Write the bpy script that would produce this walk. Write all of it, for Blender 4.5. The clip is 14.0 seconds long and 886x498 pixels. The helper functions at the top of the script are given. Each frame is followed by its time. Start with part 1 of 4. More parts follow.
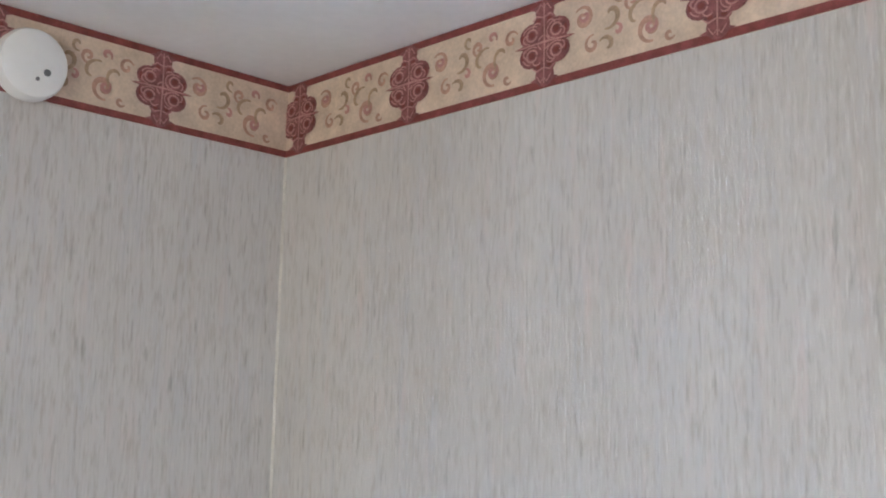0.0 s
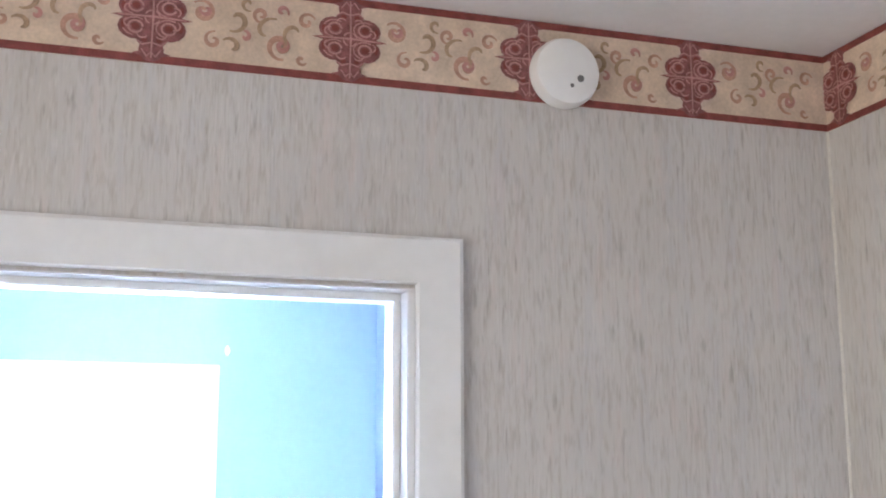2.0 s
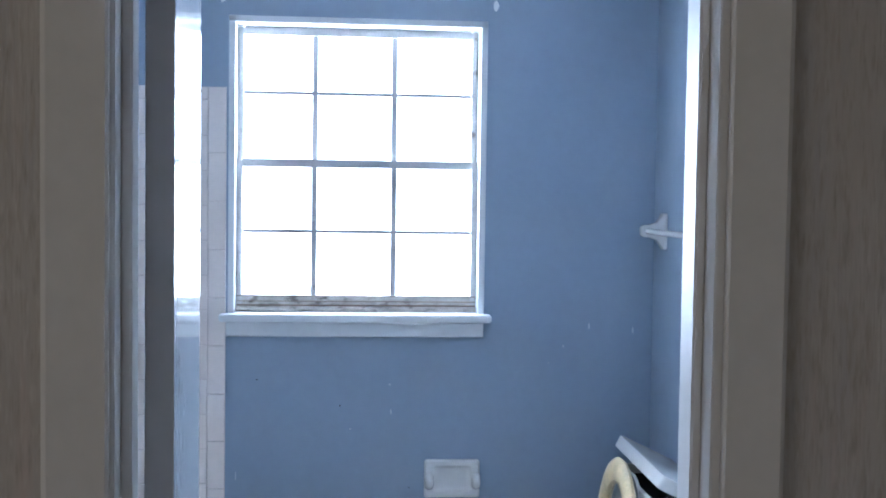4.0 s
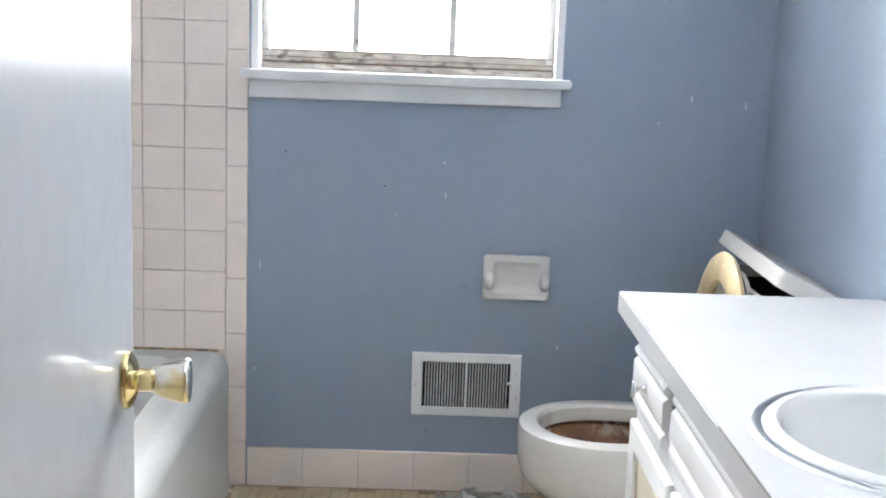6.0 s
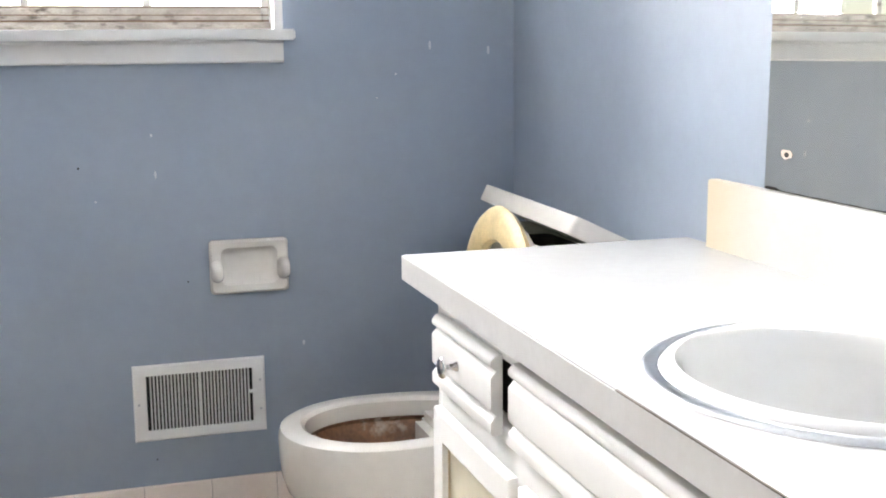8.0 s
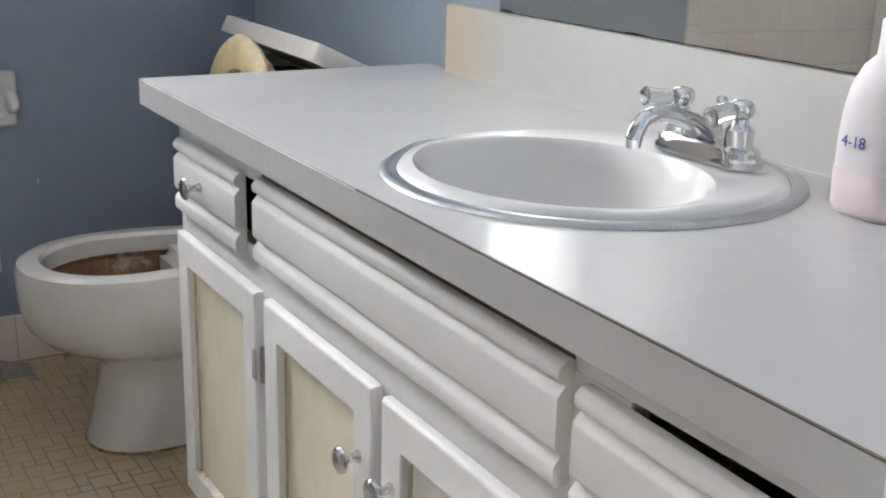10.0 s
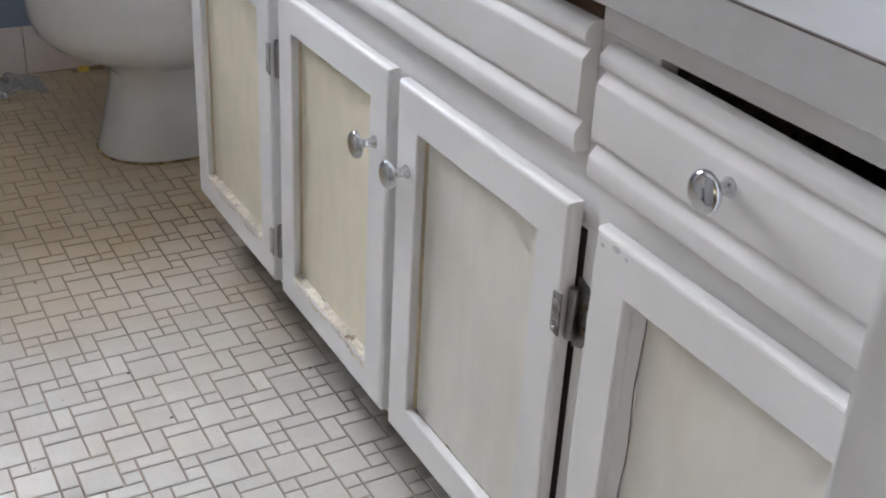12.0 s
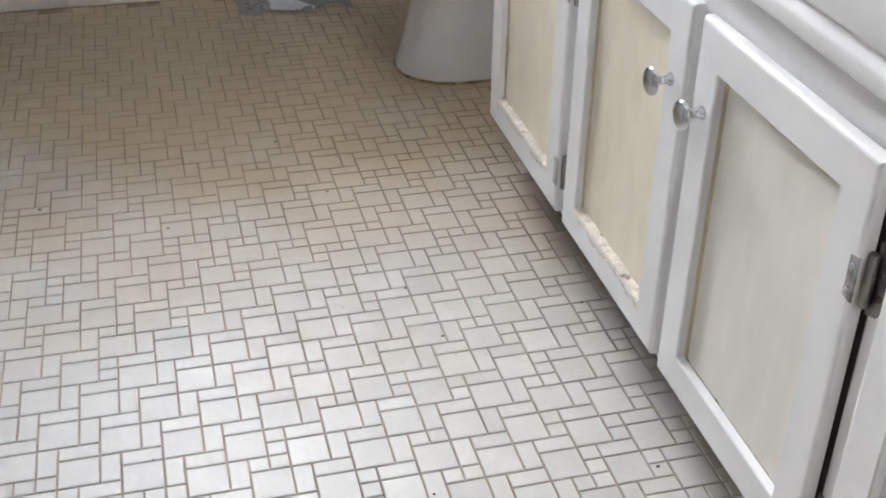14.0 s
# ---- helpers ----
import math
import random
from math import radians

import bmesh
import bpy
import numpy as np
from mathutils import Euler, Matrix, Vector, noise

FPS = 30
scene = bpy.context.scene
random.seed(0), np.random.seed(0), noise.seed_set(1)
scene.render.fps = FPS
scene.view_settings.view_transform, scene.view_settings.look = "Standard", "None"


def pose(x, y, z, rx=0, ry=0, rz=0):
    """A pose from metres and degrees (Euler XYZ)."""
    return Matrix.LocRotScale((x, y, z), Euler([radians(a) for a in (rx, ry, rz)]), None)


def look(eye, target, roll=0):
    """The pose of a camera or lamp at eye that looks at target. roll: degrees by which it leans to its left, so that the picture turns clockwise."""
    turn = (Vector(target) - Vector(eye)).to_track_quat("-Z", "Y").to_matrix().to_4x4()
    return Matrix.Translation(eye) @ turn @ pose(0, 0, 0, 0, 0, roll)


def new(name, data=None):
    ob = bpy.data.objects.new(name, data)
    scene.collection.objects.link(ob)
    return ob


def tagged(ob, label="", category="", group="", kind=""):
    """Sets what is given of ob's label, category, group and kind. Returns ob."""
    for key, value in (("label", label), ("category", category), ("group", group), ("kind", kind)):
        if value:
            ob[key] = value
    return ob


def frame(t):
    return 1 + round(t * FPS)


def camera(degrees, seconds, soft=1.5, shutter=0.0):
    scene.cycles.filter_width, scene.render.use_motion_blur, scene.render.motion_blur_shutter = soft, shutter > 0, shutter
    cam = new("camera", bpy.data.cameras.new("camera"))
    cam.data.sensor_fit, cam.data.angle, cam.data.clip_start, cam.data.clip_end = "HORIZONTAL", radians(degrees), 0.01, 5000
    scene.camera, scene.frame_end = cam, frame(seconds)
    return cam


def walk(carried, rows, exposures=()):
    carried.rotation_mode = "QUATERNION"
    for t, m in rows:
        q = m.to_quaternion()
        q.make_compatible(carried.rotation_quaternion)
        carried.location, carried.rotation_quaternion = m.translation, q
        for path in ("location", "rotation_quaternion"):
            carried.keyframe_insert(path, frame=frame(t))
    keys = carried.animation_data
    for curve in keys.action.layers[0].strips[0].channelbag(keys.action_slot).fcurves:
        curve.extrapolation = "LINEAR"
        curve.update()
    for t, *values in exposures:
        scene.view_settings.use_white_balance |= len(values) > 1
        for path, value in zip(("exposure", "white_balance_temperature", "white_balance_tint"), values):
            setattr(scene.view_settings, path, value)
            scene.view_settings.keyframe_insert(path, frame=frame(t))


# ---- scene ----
cam = camera(41.5, 14.0, soft=1.9)
PATH = [
    (0, (0.302, -4.128, 1.784), (1.677, -2.717, 2.128), 1.2),
    (0.5, (0.339, -4.116, 1.801), (1.528, -2.543, 2.133), 2.1),
    (1, (0.339, -4.121, 1.803), (1.336, -2.416, 2.121), 1.9),
    (1.5, (0.325, -4.088, 1.751), (1.123, -2.293, 2.125), 0.0),
    (2, (0.311, -4.084, 1.737), (0.918, -2.215, 2.112), -0.1),
    (2.5, (0.315, -4.049, 1.72), (0.767, -2.132, 2.066), -0.2),
    (2.7, (0.322, -4.033, 1.698), (0.734, -2.101, 2.016), 0.2),
    (3, (0.333, -4.008, 1.665), (0.684, -2.053, 1.903), 0.3),
    (3.3, (0.346, -3.939, 1.62), (0.615, -1.962, 1.752), 0.1),
    (3.5, (0.361, -3.874, 1.575), (0.591, -1.889, 1.664), 0.8),
    (3.6, (0.363, -3.854, 1.561), (0.589, -1.868, 1.64), 0.9),
    (3.7, (0.362, -3.832, 1.556), (0.585, -1.845, 1.615), 1.4),
    (3.8, (0.361, -3.810, 1.550), (0.573, -1.821, 1.584), 1.4),
    (3.9, (0.361, -3.787, 1.545), (0.554, -1.797, 1.534), 0.9),
    (4, (0.36, -3.765, 1.54), (0.534, -1.775, 1.449), 0.8),
    (4.1, (0.396, -3.739, 1.532), (0.541, -1.749, 1.388), 0.3),
    (4.2, (0.409, -3.699, 1.528), (0.542, -1.711, 1.359), 0.2),
    (6.3, (0.455, -3.022, 1.203), (0.498, -1.056, 0.836), 2.3),
    (6.5, (0.44, -2.945, 1.176), (0.504, -0.981, 0.804), 2.2),
    (7, (0.43, -2.799, 1.144), (0.486, -0.828, 0.812), 1.6),
    (7.2, (0.420, -2.768, 1.134), (0.564, -0.801, 0.804), 2.0),
    (7.5, (0.405, -2.722, 1.118), (0.718, -0.773, 0.793), 2.3),
    (7.7, (0.387, -2.708, 1.110), (0.846, -0.783, 0.818), 0.5),
    (8, (0.359, -2.687, 1.098), (0.949, -0.804, 0.769), -0.6),
    (8.2, (0.359, -2.690, 1.087), (1.028, -0.839, 0.733), -0.7),
    (8.5, (0.359, -2.695, 1.071), (1.121, -0.888, 0.678), -1.1),
    (8.7, (0.361, -2.7, 1.067), (1.178, -0.924, 0.644), -0.8),
    (10.8, (0.348, -2.723, 1.008), (1.309, -1.102, 0.338), 2.3),
    (11, (0.348, -2.723, 0.994), (1.298, -1.113, 0.284), 2.4),
    (11.5, (0.343, -2.727, 0.975), (1.27, -1.159, 0.147), 2.7),
    (12, (0.335, -2.73, 0.962), (1.224, -1.203, 0.026), 3.1),
    (12.5, (0.331, -2.731, 0.954), (1.167, -1.213, -0.046), 2.7),
    (13, (0.327, -2.729, 0.952), (1.06, -1.192, -0.096), 2.1),
    (13.5, (0.32, -2.725, 0.955), (0.923, -1.145, -0.113), 1.3),
    (14, (0.339, -2.708, 0.961), (0.772, -1.068, -0.098), 0.7),
]

# exposure follows the clip's camera: bright in the hall, stopped down towards the window
E_ROWS = [(0.0, 2.20, 4650, 9), (1.0, 2.45, 4750, 11), (2.0, 2.30, 4750, 12), (2.5, 1.86, 4800, 11), (3.0, 1.41, 5170, 11), (3.5, 0.85, 5120, 11), (4.2, -0.25, 5020, 10),
          (6.3, 0.52, 6660, 12), (6.6, 0.60, 6710, 12), (7.0, 0.78, 6860, 13), (7.5, 0.76, 7010, 14), (8.2, 0.46, 7110, 14), (8.7, 0.17, 7110, 12), (10.8, -0.61, 6560, 14), (12.2, -0.55, 6460, 15), (14.0, -0.19, 6510, 14)]
walk(cam, [(t, look(eye, target, roll)) for t, eye, target, roll in PATH], E_ROWS)

# ---- world and light ----
world = bpy.data.worlds.new("world")
scene.world = world
world.use_nodes = True
wn = world.node_tree
sky = wn.nodes.new("ShaderNodeTexSky")
sky.sky_type = 'NISHITA'
sky.sun_disc = False
sky.sun_elevation, sky.sun_rotation = radians(37), radians(95)
wn.links.new(sky.outputs["Color"], wn.nodes["Background"].inputs["Color"])
wn.nodes["Background"].inputs["Strength"].default_value = 0.12
sun = new("sun", bpy.data.lights.new("sun", 'SUN'))
sun.data.energy, sun.data.angle, sun.data.color = 2.0, radians(0.6), (1, 0.95, 0.88)
sun.matrix_world = look((12, -1, 9), (0, 0, 0))


def area(name, eye, target, w, h, watts, color):
    lamp = new(name, bpy.data.lights.new(name, 'AREA'))
    lamp.data.shape, lamp.data.size, lamp.data.size_y = 'RECTANGLE', w, h
    lamp.data.energy, lamp.data.color = watts, color
    lamp.matrix_world = look(eye, target)
    return lamp


area("sky_daylight", (0.26, 1.5, 1.55), (0.26, -1, 1.55), 1.80, 3.8, 1430, (0.91, 0.955, 1.0))
area("upper_sky_daylight", (0.26, 1.46, 2.9), (0.26, -1, 2.9), 1.80, 1.1, 120, (0.91, 0.955, 1.0))
# warm fill lamp added to light the hall, from an assumed side
area("hall_fill", (-2.24, -4.7, 1.5), (2, -4.7, 1.5), 1.5, 1.2, 15, (1.0, 0.74, 0.44))

# ---- materials ----


def material(name, base, rough=0.5, metal=0.0, vary=0.08, scale=6.0, bump=0.0, bump_scale=120.0, stretch=(1, 1, 1),
             stain=None, stain_at=(0.55, 0.75), stain_scale=5.0, per_piece=0.0, transmission=0.0, coat=0.0, spec=0.5):
    m = bpy.data.materials.new(name)
    m.use_nodes = True
    nt = m.node_tree
    bsdf = nt.nodes["Principled BSDF"]
    add, link = nt.nodes.new, nt.links.new
    tex = add("ShaderNodeTexCoord")
    mapping = add("ShaderNodeMapping")
    mapping.inputs["Scale"].default_value = stretch
    link(tex.outputs["Object"], mapping.inputs["Vector"])
    info = add("ShaderNodeObjectInfo")
    shift = add("ShaderNodeVectorMath")
    shift.operation = 'ADD'
    link(mapping.outputs["Vector"], shift.inputs[0])
    if per_piece:
        far = add("ShaderNodeMath")
        far.operation = 'MULTIPLY'
        far.inputs[1].default_value = 37.0
        link(info.outputs["Random"], far.inputs[0])
        link(far.outputs[0], shift.inputs[1])
    vec = shift.outputs[0]

    def noise_at(s, detail):
        n = add("ShaderNodeTexNoise")
        n.inputs["Scale"].default_value, n.inputs["Detail"].default_value = s, detail
        link(vec, n.inputs["Vector"])
        return n.outputs["Fac"]

    def mul(color_socket, factor_socket, low, high):
        r = add("ShaderNodeMapRange")
        r.inputs["From Min"].default_value, r.inputs["From Max"].default_value = 0.3, 0.7
        r.inputs["To Min"].default_value, r.inputs["To Max"].default_value = low, high
        link(factor_socket, r.inputs["Value"])
        x = add("ShaderNodeMix")
        x.data_type, x.blend_type = 'RGBA', 'MULTIPLY'
        x.inputs[0].default_value = 1.0
        link(color_socket, x.inputs[6])
        link(r.outputs[0], x.inputs[7])
        return x.outputs[2]

    rgb = add("ShaderNodeRGB")
    rgb.outputs[0].default_value = (*base, 1)
    col = rgb.outputs[0]
    if vary:
        col = mul(col, noise_at(scale, 4), 1 - vary, 1 + vary)
        col = mul(col, noise_at(scale * 9, 3), 1 - vary * 0.6, 1 + vary * 0.6)
    if per_piece:
        r = add("ShaderNodeMapRange")
        r.inputs["To Min"].default_value, r.inputs["To Max"].default_value = 1 - per_piece, 1 + per_piece
        link(info.outputs["Random"], r.inputs["Value"])
        x = add("ShaderNodeMix")
        x.data_type, x.blend_type = 'RGBA', 'MULTIPLY'
        x.inputs[0].default_value = 1.0
        link(col, x.inputs[6])
        link(r.outputs[0], x.inputs[7])
        col = x.outputs[2]
    if stain:
        r = add("ShaderNodeMapRange")
        r.inputs["From Min"].default_value, r.inputs["From Max"].default_value = stain_at
        link(noise_at(stain_scale, 6), r.inputs["Value"])
        x = add("ShaderNodeMix")
        x.data_type = 'RGBA'
        link(r.outputs[0], x.inputs[0])
        link(col, x.inputs[6])
        x.inputs[7].default_value = (*stain, 1)
        col = x.outputs[2]
    link(col, bsdf.inputs["Base Color"])
    bsdf.inputs["Roughness"].default_value = rough
    bsdf.inputs["Metallic"].default_value = metal
    bsdf.inputs["Transmission Weight"].default_value = transmission
    bsdf.inputs["Coat Weight"].default_value = coat
    bsdf.inputs["Specular IOR Level"].default_value = spec
    if bump:
        b = add("ShaderNodeBump")
        b.inputs["Strength"].default_value, b.inputs["Distance"].default_value = bump, 0.002
        link(noise_at(bump_scale, 3), b.inputs["Height"])
        link(b.outputs[0], bsdf.inputs["Normal"])
    return m


def wallpaper_material():
    """Grasscloth print: beige ground, fine vertical threads, darker slubs."""
    m = bpy.data.materials.new("grasscloth_wallpaper")
    m.use_nodes = True
    nt = m.node_tree
    add, link = nt.nodes.new, nt.links.new
    bsdf = nt.nodes["Principled BSDF"]
    tex = add("ShaderNodeTexCoord")

    def layer(sxy, sz, scale, detail, lo, hi):
        mp = add("ShaderNodeMapping")
        mp.inputs["Scale"].default_value = (sxy, sxy, sz)
        link(tex.outputs["Object"], mp.inputs["Vector"])
        n = add("ShaderNodeTexNoise")
        n.inputs["Scale"].default_value, n.inputs["Detail"].default_value = scale, detail
        link(mp.outputs[0], n.inputs["Vector"])
        r = add("ShaderNodeMapRange")
        r.inputs["From Min"].default_value, r.inputs["From Max"].default_value = lo, hi
        link(n.outputs["Fac"], r.inputs["Value"])
        return r.outputs[0]

    def mix(a, b, f):
        x = add("ShaderNodeMix")
        x.data_type = 'RGBA'
        link(f, x.inputs[0])
        for v, i in ((a, 6), (b, 7)):
            if isinstance(v, tuple):
                x.inputs[i].default_value = (*v, 1)
            else:
                link(v, x.inputs[i])
        return x.outputs[2]

    c = mix((0.49, 0.465, 0.435), (0.57, 0.55, 0.525), layer(1, 0.3, 3, 3, 0.35, 0.65))
    c = mix(c, (0.505, 0.50, 0.51), layer(9, 1.0, 4, 4, 0.5, 0.8))
    c = mix(c, (0.60, 0.52, 0.49), layer(11, 1.3, 4, 4, 0.55, 0.85))
    c = mix(c, (0.45, 0.42, 0.385), layer(30, 4.5, 6, 3, 0.50, 0.74))
    c = mix(c, (0.60, 0.58, 0.55), layer(34, 5.0, 7, 2, 0.52, 0.8))
    c = mix(c, (0.34, 0.32, 0.295), layer(28, 4.2, 5, 3, 0.58, 0.82))
    link(c, bsdf.inputs["Base Color"])
    bsdf.inputs["Roughness"].default_value = 0.62
    b = add("ShaderNodeBump")
    b.inputs["Strength"].default_value, b.inputs["Distance"].default_value = 0.5, 0.001
    link(layer(36, 2.4, 6, 3, 0.3, 0.7), b.inputs["Height"])
    link(b.outputs[0], bsdf.inputs["Normal"])
    return m


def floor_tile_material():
    """Glazed cream mosaic; dirt and warm shade round the toilet and far wall are put into its colour."""
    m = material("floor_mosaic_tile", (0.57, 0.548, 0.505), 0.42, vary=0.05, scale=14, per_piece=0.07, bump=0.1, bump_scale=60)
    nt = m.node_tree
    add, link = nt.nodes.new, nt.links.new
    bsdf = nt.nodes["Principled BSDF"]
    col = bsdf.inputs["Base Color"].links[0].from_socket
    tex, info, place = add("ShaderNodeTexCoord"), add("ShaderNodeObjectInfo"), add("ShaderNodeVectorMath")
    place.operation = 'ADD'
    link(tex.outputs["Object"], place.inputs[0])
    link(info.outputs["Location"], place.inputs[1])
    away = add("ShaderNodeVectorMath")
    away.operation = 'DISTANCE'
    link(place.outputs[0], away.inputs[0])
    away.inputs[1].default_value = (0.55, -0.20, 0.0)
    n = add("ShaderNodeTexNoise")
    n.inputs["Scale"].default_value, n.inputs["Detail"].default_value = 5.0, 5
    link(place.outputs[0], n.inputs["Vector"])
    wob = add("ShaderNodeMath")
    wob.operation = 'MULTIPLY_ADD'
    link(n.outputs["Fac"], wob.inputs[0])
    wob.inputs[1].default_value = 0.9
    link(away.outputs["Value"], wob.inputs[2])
    # tan for both dirt and shade, fading with distance from the far end
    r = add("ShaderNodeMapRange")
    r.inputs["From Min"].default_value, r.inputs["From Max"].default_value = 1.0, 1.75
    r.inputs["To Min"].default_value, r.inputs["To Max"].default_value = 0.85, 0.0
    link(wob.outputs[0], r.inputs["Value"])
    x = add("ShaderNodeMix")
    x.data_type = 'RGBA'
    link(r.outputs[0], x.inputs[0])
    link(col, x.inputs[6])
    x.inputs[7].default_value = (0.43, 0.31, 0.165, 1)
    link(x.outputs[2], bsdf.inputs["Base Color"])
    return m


def splash_material():
    """White laminate that turns yellower towards the far end of the strip."""
    m = material("yellow_end_laminate", (0.555, 0.548, 0.530), 0.32, vary=0.03, scale=5)
    nt = m.node_tree
    add, link = nt.nodes.new, nt.links.new
    bsdf = nt.nodes["Principled BSDF"]
    col = bsdf.inputs["Base Color"].links[0].from_socket
    tex, split, n, wob = add("ShaderNodeTexCoord"), add("ShaderNodeSeparateXYZ"), add("ShaderNodeTexNoise"), add("ShaderNodeMath")
    link(tex.outputs["Object"], split.inputs[0])
    link(tex.outputs["Object"], n.inputs["Vector"])
    n.inputs["Scale"].default_value = 7.0
    wob.operation = 'MULTIPLY_ADD'
    link(n.outputs["Fac"], wob.inputs[0])
    wob.inputs[1].default_value = 0.12
    link(split.outputs["Y"], wob.inputs[2])
    r = add("ShaderNodeMapRange")
    r.inputs["From Min"].default_value, r.inputs["From Max"].default_value = -1.10, -0.91
    r.inputs["To Max"].default_value = 0.9
    link(wob.outputs[0], r.inputs["Value"])
    x = add("ShaderNodeMix")
    x.data_type = 'RGBA'
    link(r.outputs[0], x.inputs[0])
    link(col, x.inputs[6])
    x.inputs[7].default_value = (0.60, 0.50, 0.34, 1)
    link(x.outputs[2], bsdf.inputs["Base Color"])
    return m


M_PAPER = wallpaper_material()
M_CEIL = material("ceiling_paint", (0.78, 0.77, 0.76), 0.8, vary=0.03, bump=0.3, bump_scale=60)
M_TRIM = material("white_gloss_trim", (0.74, 0.74, 0.73), 0.33, vary=0.04, scale=4, bump=0.08, bump_scale=40)
M_DOOR = material("white_door_paint", (0.50, 0.505, 0.52), 0.14, vary=0.04, scale=3, bump=0.12, bump_scale=25)
M_BLUE = material("blue_wall_paint", (0.264, 0.317, 0.390), 0.46, spec=0.6, vary=0.04, scale=3, bump=0.15, bump_scale=70)
M_CREAM = material("border_cream", (0.60, 0.485, 0.365), 0.6, vary=0.14, scale=25)
M_MED = material("border_mauve", (0.22, 0.085, 0.082), 0.6, vary=0.35, scale=70)
M_RED = material("border_red", (0.19, 0.048, 0.042), 0.6, vary=0.25, scale=60)
M_ROSE = material("border_rose", (0.45, 0.235, 0.205), 0.6, vary=0.2, scale=50)
M_SCROLL = material("border_scroll", (0.42, 0.255, 0.18), 0.6, vary=0.3, scale=40)
M_OLIVE = material("border_olive", (0.37, 0.265, 0.165), 0.6, vary=0.3, scale=40)
M_PLASTIC = material("white_plastic", (0.78, 0.78, 0.77), 0.4, vary=0.03)
M_VENT = material("grey_detector_hole", (0.14, 0.14, 0.15), 0.6, vary=0.1)
M_DARK = material("dark_void", (0.02, 0.018, 0.016), 0.8, vary=0.2)
M_TILE = material("cream_wall_tile", (0.83, 0.735, 0.660), 0.16, vary=0.03, scale=8, per_piece=0.03, bump=0.05, bump_scale=15)
M_GROUT = material("grey_grout", (0.64, 0.54, 0.47), 0.85, vary=0.3, scale=12)
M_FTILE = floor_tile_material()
M_FGROUT = material("floor_grout", (0.28, 0.21, 0.145), 0.9, vary=0.35, scale=9)
M_PORC = material("white_porcelain", (0.68, 0.655, 0.615), 0.14, vary=0.03, scale=5)
M_SINK = material("sink_porcelain", (0.70, 0.70, 0.69), 0.14, vary=0.02, scale=5)
M_TUB = material("tub_enamel", (0.62, 0.62, 0.60), 0.36, vary=0.05, scale=6)
M_RUST = material("bowl_stain", (0.16, 0.075, 0.035), 0.5, vary=0.4, scale=14, stain=(0.55, 0.48, 0.40), stain_at=(0.52, 0.66), stain_scale=16)
M_CHROME = material("chrome", (0.68, 0.69, 0.70), 0.07, metal=1.0, vary=0.03, scale=20)
M_STEEL = material("stainless_rim", (0.50, 0.52, 0.55), 0.28, metal=1.0, vary=0.08, scale=30)
M_TARN = material("tarnished_steel", (0.26, 0.25, 0.24), 0.35, metal=1.0, vary=0.3, scale=40)
M_SMEAR = material("paint_smeared_steel", (0.40, 0.39, 0.38), 0.35, metal=0.5, vary=0.1, scale=40, stain=(0.20, 0.18, 0.16), stain_at=(0.5, 0.62), stain_scale=60)
M_BRASS = material("polished_brass", (0.80, 0.66, 0.34), 0.09, metal=1.0, vary=0.10, scale=30)
# silvery base colour stands in for the white door reflected in the brass
M_GRIP = material("reflection_tinted_brass", (0.80, 0.77, 0.70), 0.10, metal=1.0, vary=0.08, scale=30, stain=(0.72, 0.58, 0.28), stain_at=(0.48, 0.62), stain_scale=28)
M_HINGE = material("aged_brass_hinge", (0.19, 0.14, 0.075), 0.55, metal=0.5, vary=0.3, scale=40)
M_LAM = material("white_laminate", (0.475, 0.472, 0.468), 0.22, spec=0.45, vary=0.025, scale=5)
M_SPLASH = splash_material()
M_LAMEDGE = material("laminate_edge", (0.475, 0.47, 0.462), 0.30, vary=0.05, scale=8)
M_SEAM = material("dark_laminate_seam", (0.10, 0.08, 0.065), 0.6, vary=0.2)
M_CAB = material("painted_cabinet", (0.84, 0.835, 0.82), 0.27, vary=0.025, scale=4, bump=0.12, bump_scale=35,
                 stain=(0.58, 0.53, 0.44), stain_at=(0.70, 0.95), stain_scale=4)
M_PALE = material("cream_panel", (0.80, 0.775, 0.70), 0.40, vary=0.06, scale=4, stretch=(1, 1, 0.4), bump=0.1, bump_scale=40,
                  stain=(0.66, 0.58, 0.42), stain_at=(0.60, 0.95), stain_scale=5)
M_PANEL = material("yellowed_panel", (0.77, 0.71, 0.56), 0.40, vary=0.07, scale=4, stretch=(1, 1, 0.4), bump=0.1, bump_scale=40,
                   stain=(0.62, 0.52, 0.33), stain_at=(0.56, 0.9), stain_scale=5)
M_AGED = material("aged_yellow_edge", (0.60, 0.49, 0.31), 0.5, vary=0.2, scale=12, stretch=(1, 1, 0.4), stain=(0.36, 0.25, 0.13), stain_at=(0.55, 0.8), stain_scale=12)
M_BARE = material("bare_peeling_wood", (0.62, 0.56, 0.46), 0.7, vary=0.3, scale=30, stain=(0.16, 0.11, 0.07), stain_at=(0.60, 0.70), stain_scale=40)
M_SASH = material("grimy_sash_paint", (0.45, 0.435, 0.42), 0.5, vary=0.12, scale=20, stain=(0.14, 0.11, 0.09), stain_at=(0.62, 0.72), stain_scale=22)
M_MOULD = material("mouldy_sash_paint", (0.36, 0.325, 0.29), 0.6, vary=0.25, scale=20, stain=(0.08, 0.065, 0.055), stain_at=(0.54, 0.70),
                   stain_scale=26, stretch=(1, 1, 2.2))
M_GLASS = material("window_glass", (0.95, 0.97, 0.97), 0.0, vary=0.0, transmission=1.0)
